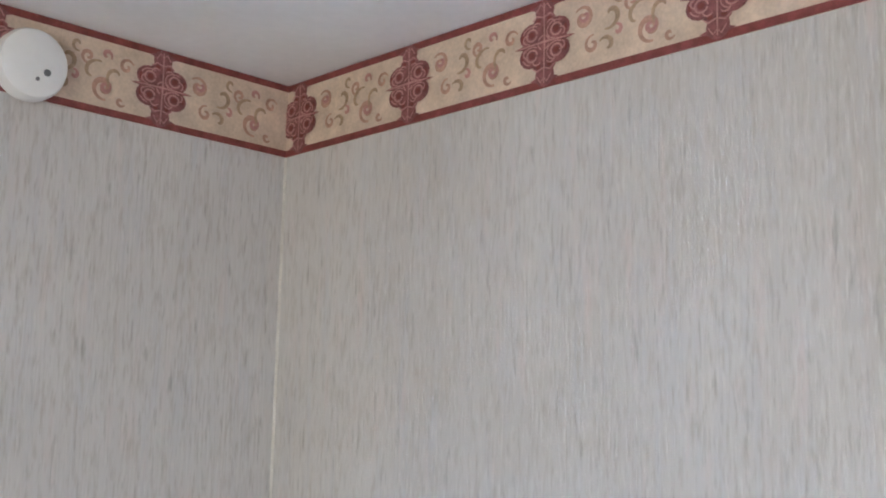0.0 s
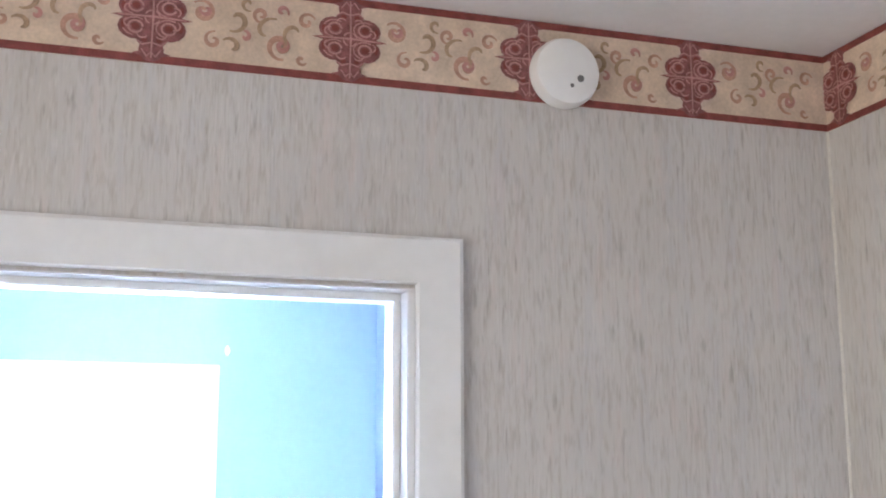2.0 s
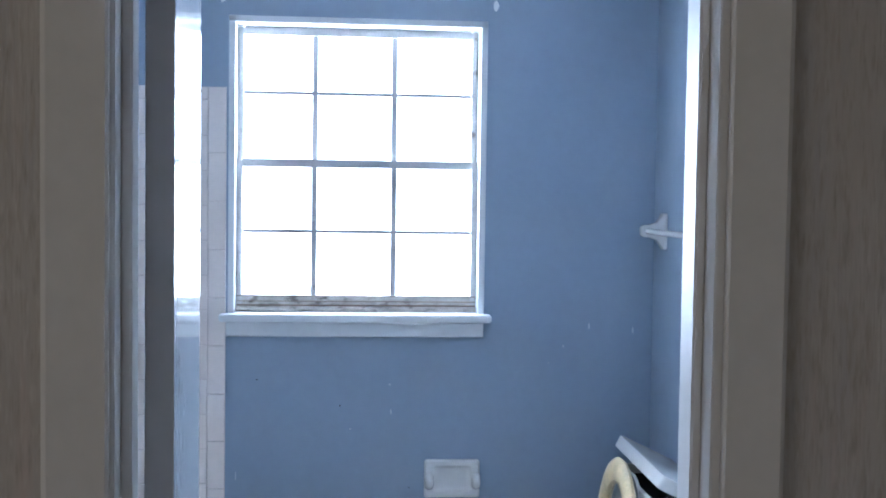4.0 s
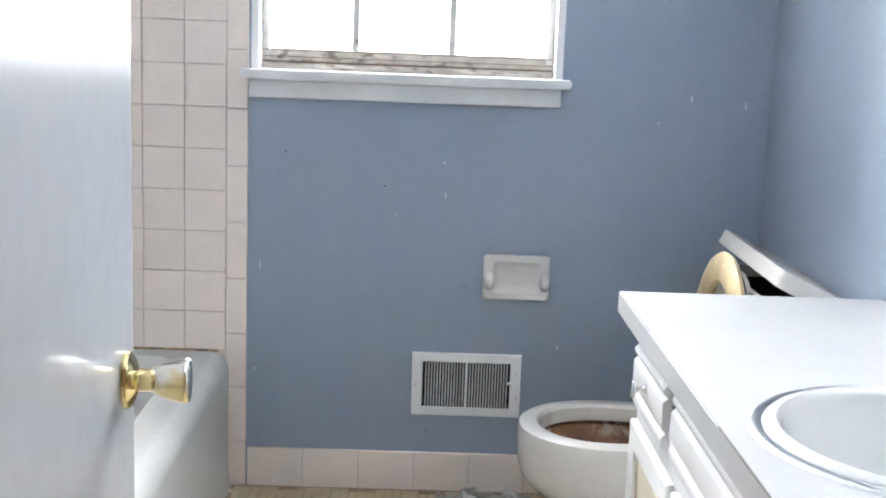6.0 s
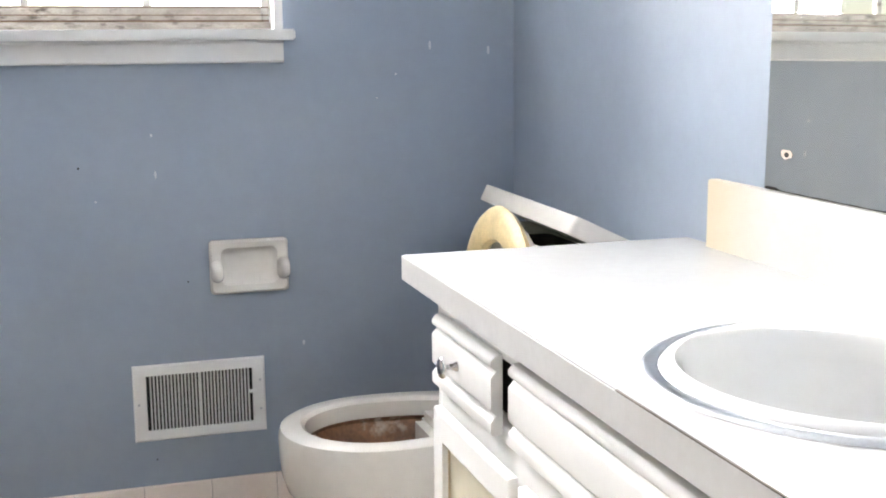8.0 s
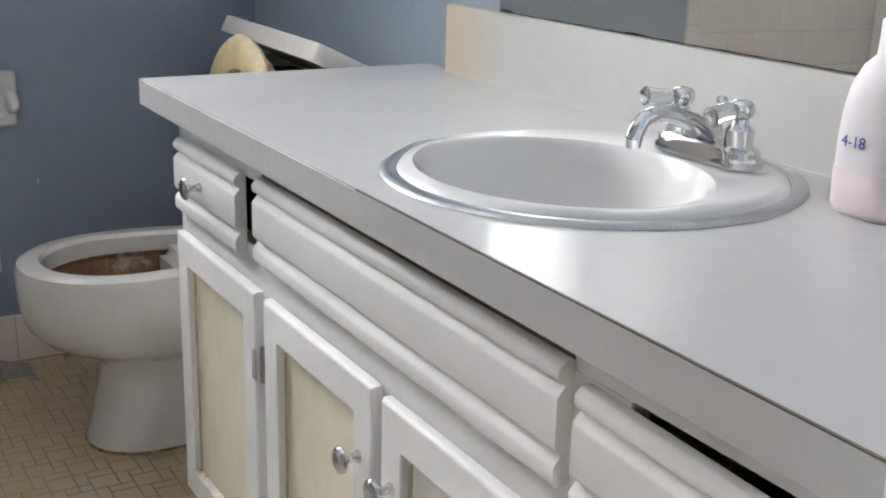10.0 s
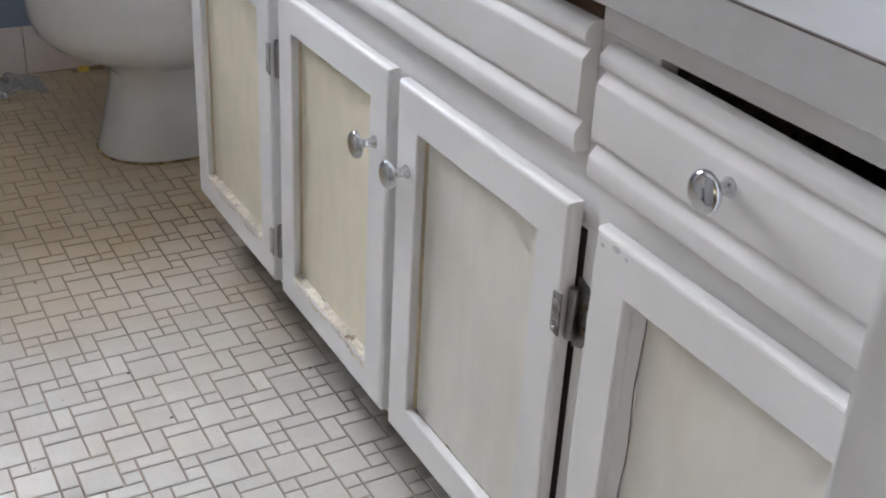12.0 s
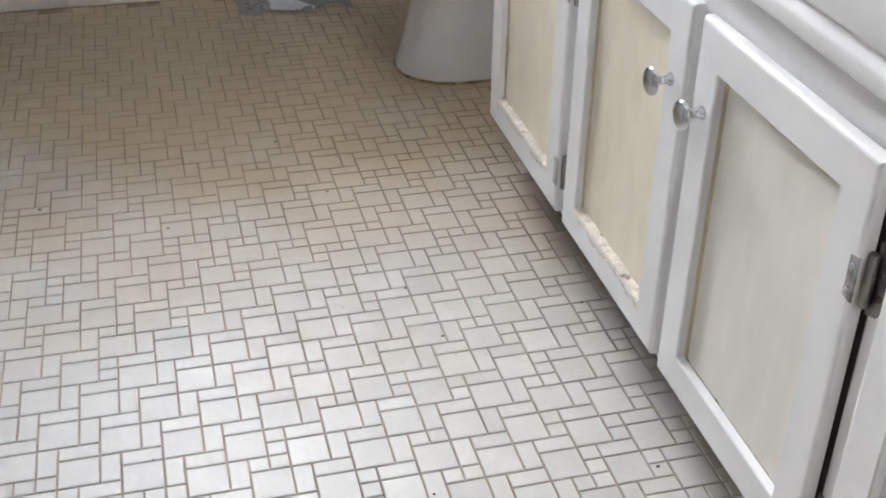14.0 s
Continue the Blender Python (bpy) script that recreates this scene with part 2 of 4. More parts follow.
M_ACRYL = material("clear_acrylic", (0.93, 0.94, 0.92), 0.04, vary=0.0, transmission=0.85)
M_MIRROR = material("hazy_mirror_silver", (0.77, 0.77, 0.73), 0.02, metal=0.88, vary=0.05, scale=3)
M_DESILV = material("desilvered_edge", (0.02, 0.017, 0.015), 0.9, spec=0.1, vary=0.4, scale=60)
M_SEAT = material("yellowed_seat", (0.68, 0.53, 0.29), 0.35, vary=0.14, scale=14)
M_PAPERW = material("white_paper", (0.78, 0.78, 0.78), 0.8, vary=0.03)
M_FILM = material("clear_film", (0.86, 0.84, 0.80), 0.18, vary=0.05, transmission=0.6, spec=0.3)
M_BOTTLE = material("milky_bottle", (0.80, 0.76, 0.77), 0.35, vary=0.03, transmission=0.25)
M_PINK = material("pink_soap", (0.78, 0.66, 0.68), 0.3, vary=0.05)
M_BLUEINK = material("blue_ink", (0.06, 0.07, 0.35), 0.6, vary=0.1)
M_CARPET = material("hall_carpet", (0.34, 0.29, 0.24), 0.95, vary=0.2, scale=40, bump=0.5, bump_scale=300)
M_CHIP = material("bare_plaster_chip", (0.52, 0.54, 0.57), 0.8, vary=0.1, scale=60)
M_SPACKLE = material("white_spackle", (0.82, 0.82, 0.80), 0.9, vary=0.05, scale=60)
M_BEAD = material("old_caulk_bead", (0.60, 0.575, 0.52), 0.7, vary=0.1, scale=20)
M_TOE = material("dark_brown_wood", (0.15, 0.11, 0.065), 0.7, vary=0.4, scale=20)
M_SOIL = material("outside_ground", (0.12, 0.13, 0.07), 0.95, vary=0.3, scale=2)
M_CAULK = material("old_brown_caulk", (0.36, 0.25, 0.12), 0.7, vary=0.4, scale=40, stain=(0.10, 0.06, 0.03), stain_at=(0.5, 0.65), stain_scale=50)
M_BROWN = material("bare_brown_wood", (0.13, 0.075, 0.045), 0.7, vary=0.3, scale=20, stretch=(1, 0.2, 1))
M_YELLOW = material("yellow_scrap", (0.60, 0.45, 0.08), 0.6, vary=0.1)

# ---- builders ----


def finish(bm, mat, smooth=False):
    bmesh.ops.recalc_face_normals(bm, faces=bm.faces)
    me = bpy.data.meshes.new("mesh")
    bm.to_mesh(me)
    bm.free()
    me.materials.append(mat)
    if smooth:
        me.polygons.foreach_set("use_smooth", [True] * len(me.polygons))
        me.set_sharp_from_angle(angle=radians(38))
    return me


def part(name, bm, mat, parent=None, label="", smooth=False):
    ob = new(name, finish(bm, mat, smooth))
    if parent is not None:
        ob.parent = parent
        at = parent.location if parent.parent is None else parent.parent.location
        ob.matrix_parent_inverse = Matrix.Translation(-at) if parent.parent is None else Matrix()
    if label:
        tagged(ob, label)
    return ob


def thing(name, at, label, category, group="", kind=""):
    e = new(name)
    e.location = at
    e.empty_display_size = 0.05
    return tagged(e, label, category, group, kind)


def setting(name, bm, mat, label, category, smooth=False):
    return tagged(part(name, bm, mat, None, "", smooth), label, category, "", "structure")


def box(x0, x1, y0, y1, z0, z1, bevel=0.0, bm=None, segments=2):
    bm = bm or bmesh.new()
    xs, ys, zs = sorted((x0, x1)), sorted((y0, y1)), sorted((z0, z1))
    v = [bm.verts.new((x, y, z)) for x in xs for y in ys for z in zs]
    fs = [bm.faces.new([v[i] for i in q]) for q in ((0, 1, 3, 2), (4, 6, 7, 5), (0, 4, 5, 1), (2, 3, 7, 6), (0, 2, 6, 4), (1, 5, 7, 3))]
    if bevel:
        bmesh.ops.bevel(bm, geom=list({e for f in fs for e in f.edges}), offset=bevel, segments=segments, affect='EDGES')
    return bm


def loft(loops, closed=True, cap_start=False, cap_end=False, bm=None):
    """Skin a list of point loops of equal length."""
    bm = bm or bmesh.new()
    rows = [[bm.verts.new(p) for p in loop] for loop in loops]
    n = len(rows[0])
    for a, b in zip(rows, rows[1:]):
        for i in range(n if closed else n - 1):
            j = (i + 1) % n
            bm.faces.new((a[i], a[j], b[j], b[i]))
    if cap_start:
        bm.faces.new(rows[0][::-1])
    if cap_end:
        bm.faces.new(rows[-1])
    return bm


def lathe(profile, origin, axis=(0, 0, 1), n=28, caps=(True, True), bm=None):
    """Turn (radius, height) pairs round an axis."""
    turn = Vector((0, 0, 1)).rotation_difference(Vector(axis)).to_matrix()
    o = Vector(origin)
    loops = [[o + turn @ Vector((r * math.cos(2 * math.pi * i / n), r * math.sin(2 * math.pi * i / n), h)) for i in range(n)] for r, h in profile]
    return loft(loops, True, caps[0], caps[1], bm)


def tube(points, radius, n=12, bm=None):
    """Round bar along points; radius is one number or one per point."""
    pts = [Vector(p) for p in points]
    rad = radius if isinstance(radius, (list, tuple)) else [radius] * len(pts)
    loops = []
    for i, p in enumerate(pts):
        d = (pts[min(i + 1, len(pts) - 1)] - pts[max(i - 1, 0)]).normalized()
        u = d.cross(Vector((0, 1, 0.001)))
        u = u.normalized() if u.length > 1e-4 else Vector((1, 0, 0))
        w = d.cross(u)
        loops.append([p + rad[i] * (math.cos(2 * math.pi * k / n) * u + math.sin(2 * math.pi * k / n) * w) for k in range(n)])
    return loft(loops, True, True, True, bm)


def prism_x(profile, x0, x1, bm=None):
    """Push a (y, z) outline along x."""
    return loft([[(x, y, z) for y, z in profile] for x in (x0, x1)], True, True, True, bm)


def superellipse(cx, cy, ax, ay, z, n=40, p=2.3):
    out = []
    for i in range(n):
        a = 2 * math.pi * i / n
        c, s = math.cos(a), math.sin(a)
        out.append((cx + ax * math.copysign(abs(c) ** (2 / p), c), cy + ay * math.copysign(abs(s) ** (2 / p), s), z))
    return out


# ---- structure ----
XR, XL, YF, YB, YH = 1.385, -0.81, 0.0, -2.415, -2.53   # bath walls; hall face of the door wall
ZB, ZH = 2.47, 2.409                                    # ceilings of bath and hall
HX1, HX0, HY0 = 1.476, -2.2, -6.4                       # hall walls
WX0, WX1, WZ0, WZ1 = 0.006, 0.821, 1.157, 2.097         # bath window
DX0, DX1, DZ = 0.116, 0.775, 1.990                      # rough door opening

setting("ground", box(-60, 60, -60, 60, -0.6, -0.45), M_SOIL, "rough grassy ground outside the house", "ground")
floor = setting("floor", box(XL - 0.1, XR + 0.1, YB - 0.05, 0.1, -0.12, -0.0025), M_FGROUT,
                "cream mosaic tile bathroom floor with dark dirty grout", "floor")
setting("hall_floor", box(HX0 - 0.1, HX1 + 0.1, HY0 - 0.1, YB - 0.052, -0.12, 0.0), M_CARPET, "brown carpeted hall floor", "floor")
bm = box(XL - 0.12, XR + 0.12, YF, YF + 0.2, 0, WZ0 - 0.02)
box(XL - 0.12, XR + 0.12, YF, YF + 0.2, WZ1, ZB, bm=bm)
box(XL - 0.12, WX0, YF, YF + 0.2, WZ0 - 0.02, WZ1, bm=bm)
box(WX1, XR + 0.12, YF, YF + 0.2, WZ0 - 0.02, WZ1, bm=bm)
wall_far = setting("wall_north", bm, M_BLUE, "scuffed medium blue painted bathroom wall around the window", "wall")
setting("wall_east", box(XR, XR + 0.088, YB, YF, 0, ZB), M_BLUE, "medium blue painted bathroom wall behind the vanity", "wall")
wall_left = setting("wall_west", box(XL - 0.12, XL, YB, YF, 0, ZB), M_BLUE, "blue painted wall tiled above the bathtub", "wall")
bm = box(XL - 0.12, DX0, YH + 0.06, YB, 0, ZB)
box(DX1, XR + 0.088, YH + 0.06, YB, 0, ZB, bm=bm)
box(DX0, DX1, YH + 0.06, YB, DZ, ZB, bm=bm)
setting("wall_south", bm, M_BLUE, "blue painted bathroom wall with the doorway", "wall")
bm = box(HX0 - 0.1, DX0, YH, YH + 0.059, 0, ZH)
box(DX1, HX1 + 0.1, YH, YH + 0.059, 0, ZH, bm=bm)
box(DX0, DX1, YH, YH + 0.059, DZ, ZH, bm=bm)
setting("hall_wall_north", bm, M_PAPER, "beige streaked grasscloth wallpaper around the bathroom doorway", "wall")
setting("hall_wall_east", box(HX1, HX1 + 0.1, HY0 - 0.1, YH, 0, ZH), M_PAPER, "beige streaked grasscloth wallpaper", "wall")
# unseen wall; its opening is added to let the hall fill lamp in
bm = box(HX0 - 0.1, HX0, HY0 - 0.1, -5.5, 0, ZH)
box(HX0 - 0.1, HX0, -3.9, YH, 0, ZH, bm=bm)
box(HX0 - 0.1, HX0, -5.5, -3.9, 0, 0.85, bm=bm)
box(HX0 - 0.1, HX0, -5.5, -3.9, 2.15, ZH, bm=bm)
setting("hall_wall_west", bm, M_PAPER, "unseen beige wallpapered wall with an opening added for the hall lamp", "wall")
setting("hall_wall_south", box(HX0, HX1, HY0 - 0.12, HY0, 0, ZH), M_PAPER, "beige streaked grasscloth wallpaper", "wall")
# unseen slab added outside to keep steep sky light off the far floor
setting("eave", box(-3, 4, 0.2, 0.80, 2.56, 2.66), M_TRIM, "unseen white slab added above the bathroom window to block steep sky light", "eave")
setting("ceiling_bath", box(XL - 0.12, XR + 0.088, YH + 0.06, YF + 0.2, ZB, ZB + 0.1), M_CEIL, "flat white painted bathroom ceiling", "ceiling")
setting("ceiling_hall", box(HX0 - 0.1, HX1 + 0.1, HY0 - 0.12, YH + 0.058, ZH, ZH + 0.1), M_CEIL, "flat white painted hall ceiling", "ceiling")

setting("trim", loft([[(HX1 - 0.0002, YH - 0.0002, z), (HX1 - 0.0035, YH - 0.0002, z), (HX1 - 0.0002, YH - 0.0035, z)] for z in (0.0, 2.28)], True, True, True), M_BEAD,
        "pale caulk bead in the wallpapered corner", "trim")

# door frame: casing, jambs, stops
door_1 = thing("door_1", (0.45, YH, 0), "white painted wooden door frame with plain flat casing", "door frame", kind="structure")


def casing_profile(u):
    return [(0.0, 0.0), (0.0, -0.010), (0.003, -0.013), (u - 0.016, -0.017), (u - 0.006, -0.019), (u, -0.015), (u, 0.0)]


def mitred(x0, x1, z_in, prof, y):
    """Casing round three sides of an opening, mitred at the corners."""
    return loft([[(x0 - u, y + d, 0.0) for u, d in prof], [(x0 - u, y + d, z_in + u) for u, d in prof],
                 [(x1 + u, y + d, z_in + u) for u, d in prof], [(x1 + u, y + d, 0.0) for u, d in prof]], True, True, True)


part("casing", mitred(0.122, 0.774, 1.995, casing_profile(0.067), YH), M_TRIM, door_1, smooth=True)
part("jamb", box(0.1165, 0.127, YH - 0.004, YB + 0.004, 0, 1.987, 0.0015), M_TRIM, door_1)
part("jamb", box(0.763, 0.7745, YH - 0.004, YB + 0.004, 0, 1.987, 0.0015), M_TRIM, door_1)
part("head_jamb", box(0.1165, 0.7745, YH - 0.004, YB + 0.004, 1.9872, 1.9895, 0.0005), M_TRIM, door_1)
part("stop", box(0.1272, 0.139, YH + 0.03, YB - 0.045, 0, 1.975, 0.002), M_TRIM, door_1)
part("stop", box(0.751, 0.7628, YH + 0.03, YB - 0.045, 0, 1.975, 0.002), M_TRIM, door_1)
part("head_stop", box(0.1272, 0.7628, YH + 0.03, YB - 0.045, 1.9752, 1.987, 0.002), M_TRIM, door_1)
part("casing", mitred(0.113, 0.775, 1.993, [(0.0, 0.0005), (0.0, 0.014), (0.055, 0.016), (0.055, 0.0005)], YB), M_TRIM, door_1)
# window: liner, stool, apron, two sashes of six lights
window_1 = thing("window_1", (0.4135, 0.05, WZ0), "white six over six sash window with mouldy grimy paint", "window", kind="structure")
for x0, x1 in ((WX0 - 0.004, WX0 + 0.016), (WX1 - 0.016, WX1 + 0.004)):
    part("window_frame", box(x0, x1, -0.004, 0.16, WZ0 + 0.0005, WZ1, 0.0015), M_TRIM, window_1)
part("window_frame", box(WX0 - 0.004, WX1 + 0.004, -0.004, 0.16, WZ1 - 0.016, WZ1 + 0.004, 0.0015), M_TRIM, window_1)
part("window_sill", box(-0.022, 0.845, -0.052, 0.16, 1.133, WZ0, 0.004), M_TRIM, window_1, "chalky white painted window stool")
part("apron", prism_x([(0, 1.083), (-0.015, 1.083), (-0.018, 1.087), (-0.018, 1.126), (-0.024, 1.132), (0, 1.1325)], -0.002, 0.822), M_TRIM, window_1)


def sash(y0, z0, z1, zmid, mould):
    x0, x1 = 0.0225, 0.8045
    f = new("sash", None)
    f.parent = window_1
    f.matrix_parent_inverse = Matrix.Translation(-window_1.location)
    t = 0.03
    rails = [("stile", (x0, x0 + 0.019, z0, z1), M_SASH), ("stile", (x1 - 0.019, x1, z0, z1), M_SASH),
             ("bottom_rail", (x0 + 0.019, x1 - 0.019, z0, z0 + mould), M_MOULD if mould > 0.03 else M_SASH),
             ("top_rail", (x0 + 0.019, x1 - 0.019, z1 - 0.026, z1), M_SASH)]
    for nm, (a, b, c, d), m in rails:
        part(nm, box(a, b, y0, y0 + t, c, d, 0.003), m, f)
    gx = [x0 + 0.019, 0.272, 0.531, x1 - 0.019]
    gz = [z0 + mould, zmid, z1 - 0.026]
    for x in gx[1:3]:
        part("muntin", box(x - 0.009, x + 0.009, y0 + 0.006, y0 + t - 0.004, gz[0], gz[2], 0.003), M_SASH, f)
    for a, b in zip(gx, gx[1:]):
        part("muntin", box(a + 0.009 * (a != gx[0]), b - 0.009 * (b != gx[3]), y0 + 0.008, y0 + t - 0.006, zmid - 0.006, zmid + 0.006, 0.002), M_SASH, f)
        for c, d in zip(gz, gz[1:]):
            pane = part("pane", box(a + 0.004, b - 0.004, y0 + 0.014, y0 + 0.017, c + 0.003, d - 0.003), M_GLASS, f)
            pane.visible_shadow = False


sash(0.055, WZ0 + 0.001, 1.652, 1.418, 0.052)
sash(0.092, 1.626, WZ1 - 0.017, 1.868, 0.024)
part("frost_strip", box(0.0225, 0.8045, 0.040, 0.0545, WZ0 + 0.0008, WZ0 + 0.017, 0.002), M_MOULD, window_1)

# thin dark lines across the foot of the lower sash
for z, h in ((WZ0 + 0.0185, 0.004), (WZ0 + 0.0325, 0.0022), (WZ0 + 0.0495, 0.0025)):
    part("grime_line", box(0.024, 0.803, 0.0535, 0.0549, z, z + h), M_BROWN, window_1, "dark line along the sash")

# ---- hall: wallpaper border ----


def disc(bm, cx, cz, rx, rz, d, n=14, phase=0.0):
    ring = [bm.verts.new((cx + rx * math.cos(2 * math.pi * i / n + phase), -d, cz + rz * math.sin(2 * math.pi * i / n + phase))) for i in range(n)]
    bm.faces.new(ring)


def ribbon(bm, pts, widths, d):
    left, right = [], []
    for i, p in enumerate(pts):
        a, b = Vector(pts[max(i - 1, 0)]), Vector(pts[min(i + 1, len(pts) - 1)])
        t = (b - a).normalized()
        nrm = Vector((-t.y, t.x)) * widths[i]
        left.append(bm.verts.new((p[0] + nrm.x, -d, p[1] + nrm.y)))
        right.append(bm.verts.new((p[0] - nrm.x, -d, p[1] - nrm.y)))
    for i in range(len(pts) - 1):
        bm.faces.new((left[i], left[i + 1], right[i + 1], right[i]))


def spiral(bm, cx, cz, r, turns, start, flip, d, w=0.0022, tail=0.03):
    pts, ws = [], []
    n = 26
    for i in range(n):
        u = i / (n - 1)
        a = start + flip * turns * 2 * math.pi * u
        rr = r * (0.15 + 0.85 * u)
        pts.append((cx + rr * math.cos(a), cz + rr * math.sin(a)))
        ws.append(w * (0.5 + 1.0 * math.sin(math.pi * u)))
    ribbon(bm, pts, ws, d)


def medallion_meshes():
    bm = bmesh.new()
    disc(bm, 0, 0.046, 0.017, 0.017, 0.0030)
    disc(bm, 0, -0.046, 0.017, 0.017, 0.0031)
    disc(bm, 0, 0.030, 0.021, 0.014, 0.0032)
    disc(bm, 0, -0.030, 0.021, 0.014, 0.0033)
    for k, (x, z) in enumerate(((-0.022, 0.015), (0.022, 0.015), (-0.022, -0.015), (0.022, -0.015))):
        disc(bm, x, z, 0.0235, 0.018, 0.0034 + k * 0.0001)
    disc(bm, 0, 0, 0.055, 0.0105, 0.0038, 4)
    disc(bm, 0, 0.052, 0.026, 0.008, 0.00395, 4)
    disc(bm, 0, -0.052, 0.026, 0.008, 0.00397, 4)
    disc(bm, 0, 0, 0.017, 0.017, 0.0039)
    back = finish(bm, M_MED)
    bm = bmesh.new()
    for x, z in ((-0.022, 0.015), (0.022, 0.015), (-0.022, -0.015), (0.022, -0.015)):
        ring = [(x + 0.0095 * math.cos(a * 0.5), z + 0.0085 * math.sin(a * 0.5)) for a in range(13)]
        ribbon(bm, ring, [0.0014] * 13, 0.0046)
        ring = [(x + 0.017 * math.cos(a * 0.5 + 1), z + 0.013 * math.sin(a * 0.5 + 1)) for a in range(8)]
        ribbon(bm, ring, [0.0009] * 8, 0.0047)
    ribbon(bm, [(-0.045, 0), (0.0, 0.0012), (0.045, 0)], [0.001, 0.0016, 0.001], 0.0048)
    ribbon(bm, [(0, -0.058), (0.001, 0.0), (0, 0.058)], [0.001, 0.0014, 0.001], 0.0049)
    for s in (-1, 1):
        ribbon(bm, [(-0.013, s * 0.046), (-0.006, s * 0.056), (0, s * 0.05), (0.006, s * 0.056), (0.013, s * 0.046)], [0.0008, 0.0012, 0.001, 0.0012, 0.0008], 0.005)
    for k in range(8):
        a = k * math.pi / 4 + 0.39
        px, pz = 0.036 * math.cos(a) * 0.9, 0.026 * math.sin(a)
        ribbon(bm, [(px + 0.0075 * math.cos(a + 0.6 * j - 1.5), pz + 0.0065 * math.sin(a + 0.6 * j - 1.5)) for j in range(6)], [0.0005, 0.0010, 0.0012, 0.0012, 0.0010, 0.0005], 0.0051 + 0.00003 * k)
    for k in range(4):
        a = k * math.pi / 2
        ribbon(bm, [(0.010 * math.cos(a + 0.3 * j), 0.010 * math.sin(a + 0.3 * j)) for j in range(5)], [0.0006, 0.0011, 0.0012, 0.0011, 0.0006], 0.0054 + 0.00003 * k)
    for s in (-1, 1):
        ribbon(bm, [(-0.020, s * 0.034), (-0.012, s * 0.040), (0.0, s * 0.036), (0.012, s * 0.040), (0.020, s * 0.034)], [0.0006, 0.0012, 0.0010, 0.0012, 0.0006], 0.0056)
    spots = bmesh.new()
    for x, z in ((-0.022, 0.015), (0.022, 0.015), (-0.022, -0.015), (0.022, -0.015)):
        disc(spots, x, z, 0.0055, 0.0048, 0.0050, 10)
        disc(spots, x * 1.75, z * 0.9, 0.0032, 0.006, 0.0050, 8)
        disc(spots, x * 0.45, z * 2.2, 0.0045, 0.0035, 0.0050, 8)
    return back, finish(bm, M_ROSE), finish(spots, M_RED)


def scroll_mesh(mat, spec, d):
    bm = bmesh.new()
    for i, (cx, cz, r, turns, start, flip, w) in enumerate(spec):
        spiral(bm, cx, cz, r, turns, start, flip, d + i * 0.00008, w * 1.05)
    return finish(bm, mat)


MED, MEDLINE, MEDSPOT = medallion_meshes()
SCROLL_A = scroll_mesh(M_SCROLL, [(-0.07, 0.018, 0.017, 1.3, 0.5, 1, 0.0024), (-0.055, -0.022, 0.013, 1.1, 2.0, -1, 0.002), (0.038, -0.022, 0.019, 1.25, 3.4, 1, 0.003),
                                  (0.075, 0.02, 0.013, 1.1, 1.0, -1, 0.002), (0.01, 0.022, 0.012, 1.2, 4.0, 1, 0.002), (0.068, -0.038, 0.008, 0.9, 0.2, 1, 0.0018)], 0.0026)
SCROLL_B = scroll_mesh(M_OLIVE, [(-0.025, 0.012, 0.02, 0.7, 2.4, -1, 0.0024), (-0.03, -0.03, 0.015, 0.6, 5.0, 1, 0.0022), (0.06, 0.0, 0.022, 0.55, 0.8, 1, 0.002),
                                 (0.02, -0.005, 0.026, 0.45, 3.9, -1, 0.002), (-0.008, 0.036, 0.011, 0.8, 0.0, 1, 0.0018)], 0.0034)
SCROLL_C = scroll_mesh(M_ROSE, [(-0.066, 0.02, 0.009, 0.9, 2.2, -1, 0.002), (0.04, -0.02, 0.010, 1.0, 0.7, 1, 0.0022), (-0.012, -0.012, 0.008, 0.8, 3.1, 1, 0.002),
                                (0.04, 0.03, 0.009, 0.9, 5.1, -1, 0.002)], 0.0042)


def border(name, length, m, stations):
    """A border strip along local x, face towards local -y, base at local z 0."""
    H = 0.128
    s = setting(name, box(0, length, -0.0018, 0, 0, H), M_CREAM, "cream wallpaper border with burgundy medallions and scrolls", "wallpaper border")
    s.matrix_basis = m
    for z0, z1 in ((0.0, 0.0115), (H - 0.0115, H)):
        part_local("stripe", box(0, length, -0.0024, -0.0018, z0, z1), M_RED, s)
    for i, u in enumerate(stations):
        for nm, me in (("medallion", MED), ("medallion_line", MEDLINE), ("medallion_spot", MEDSPOT)):
            if 0.0 < u < length:
                put_local(nm, me, s, (u, 0, H / 2))
        for me in (SCROLL_A, SCROLL_B, SCROLL_C):
            if 0.1 < u + 0.1375 < length - 0.1:
                put_local("scroll", me, s, (u + 0.1375, 0, H / 2))


def part_local(name, bm, mat, parent):
    ob = new(name, finish(bm, mat))
    ob.parent = parent
    return ob


def put_local(name, me, parent, at):
    ob = new(name, me)
    ob.parent = parent
    ob.location = at
    return ob


P = 0.275
border("border_north", HX1 - HX0, Matrix.Translation((HX0, YH - 0.0002, 2.2805)), [1.225 - HX0 - P * k for k in range(-1, 12)])
border("border_east", 3.9, pose(HX1 - 0.0002, YH - 0.002, 2.2805, 0, 0, -90), [0.037 + P * k for k in range(-1, 14)])

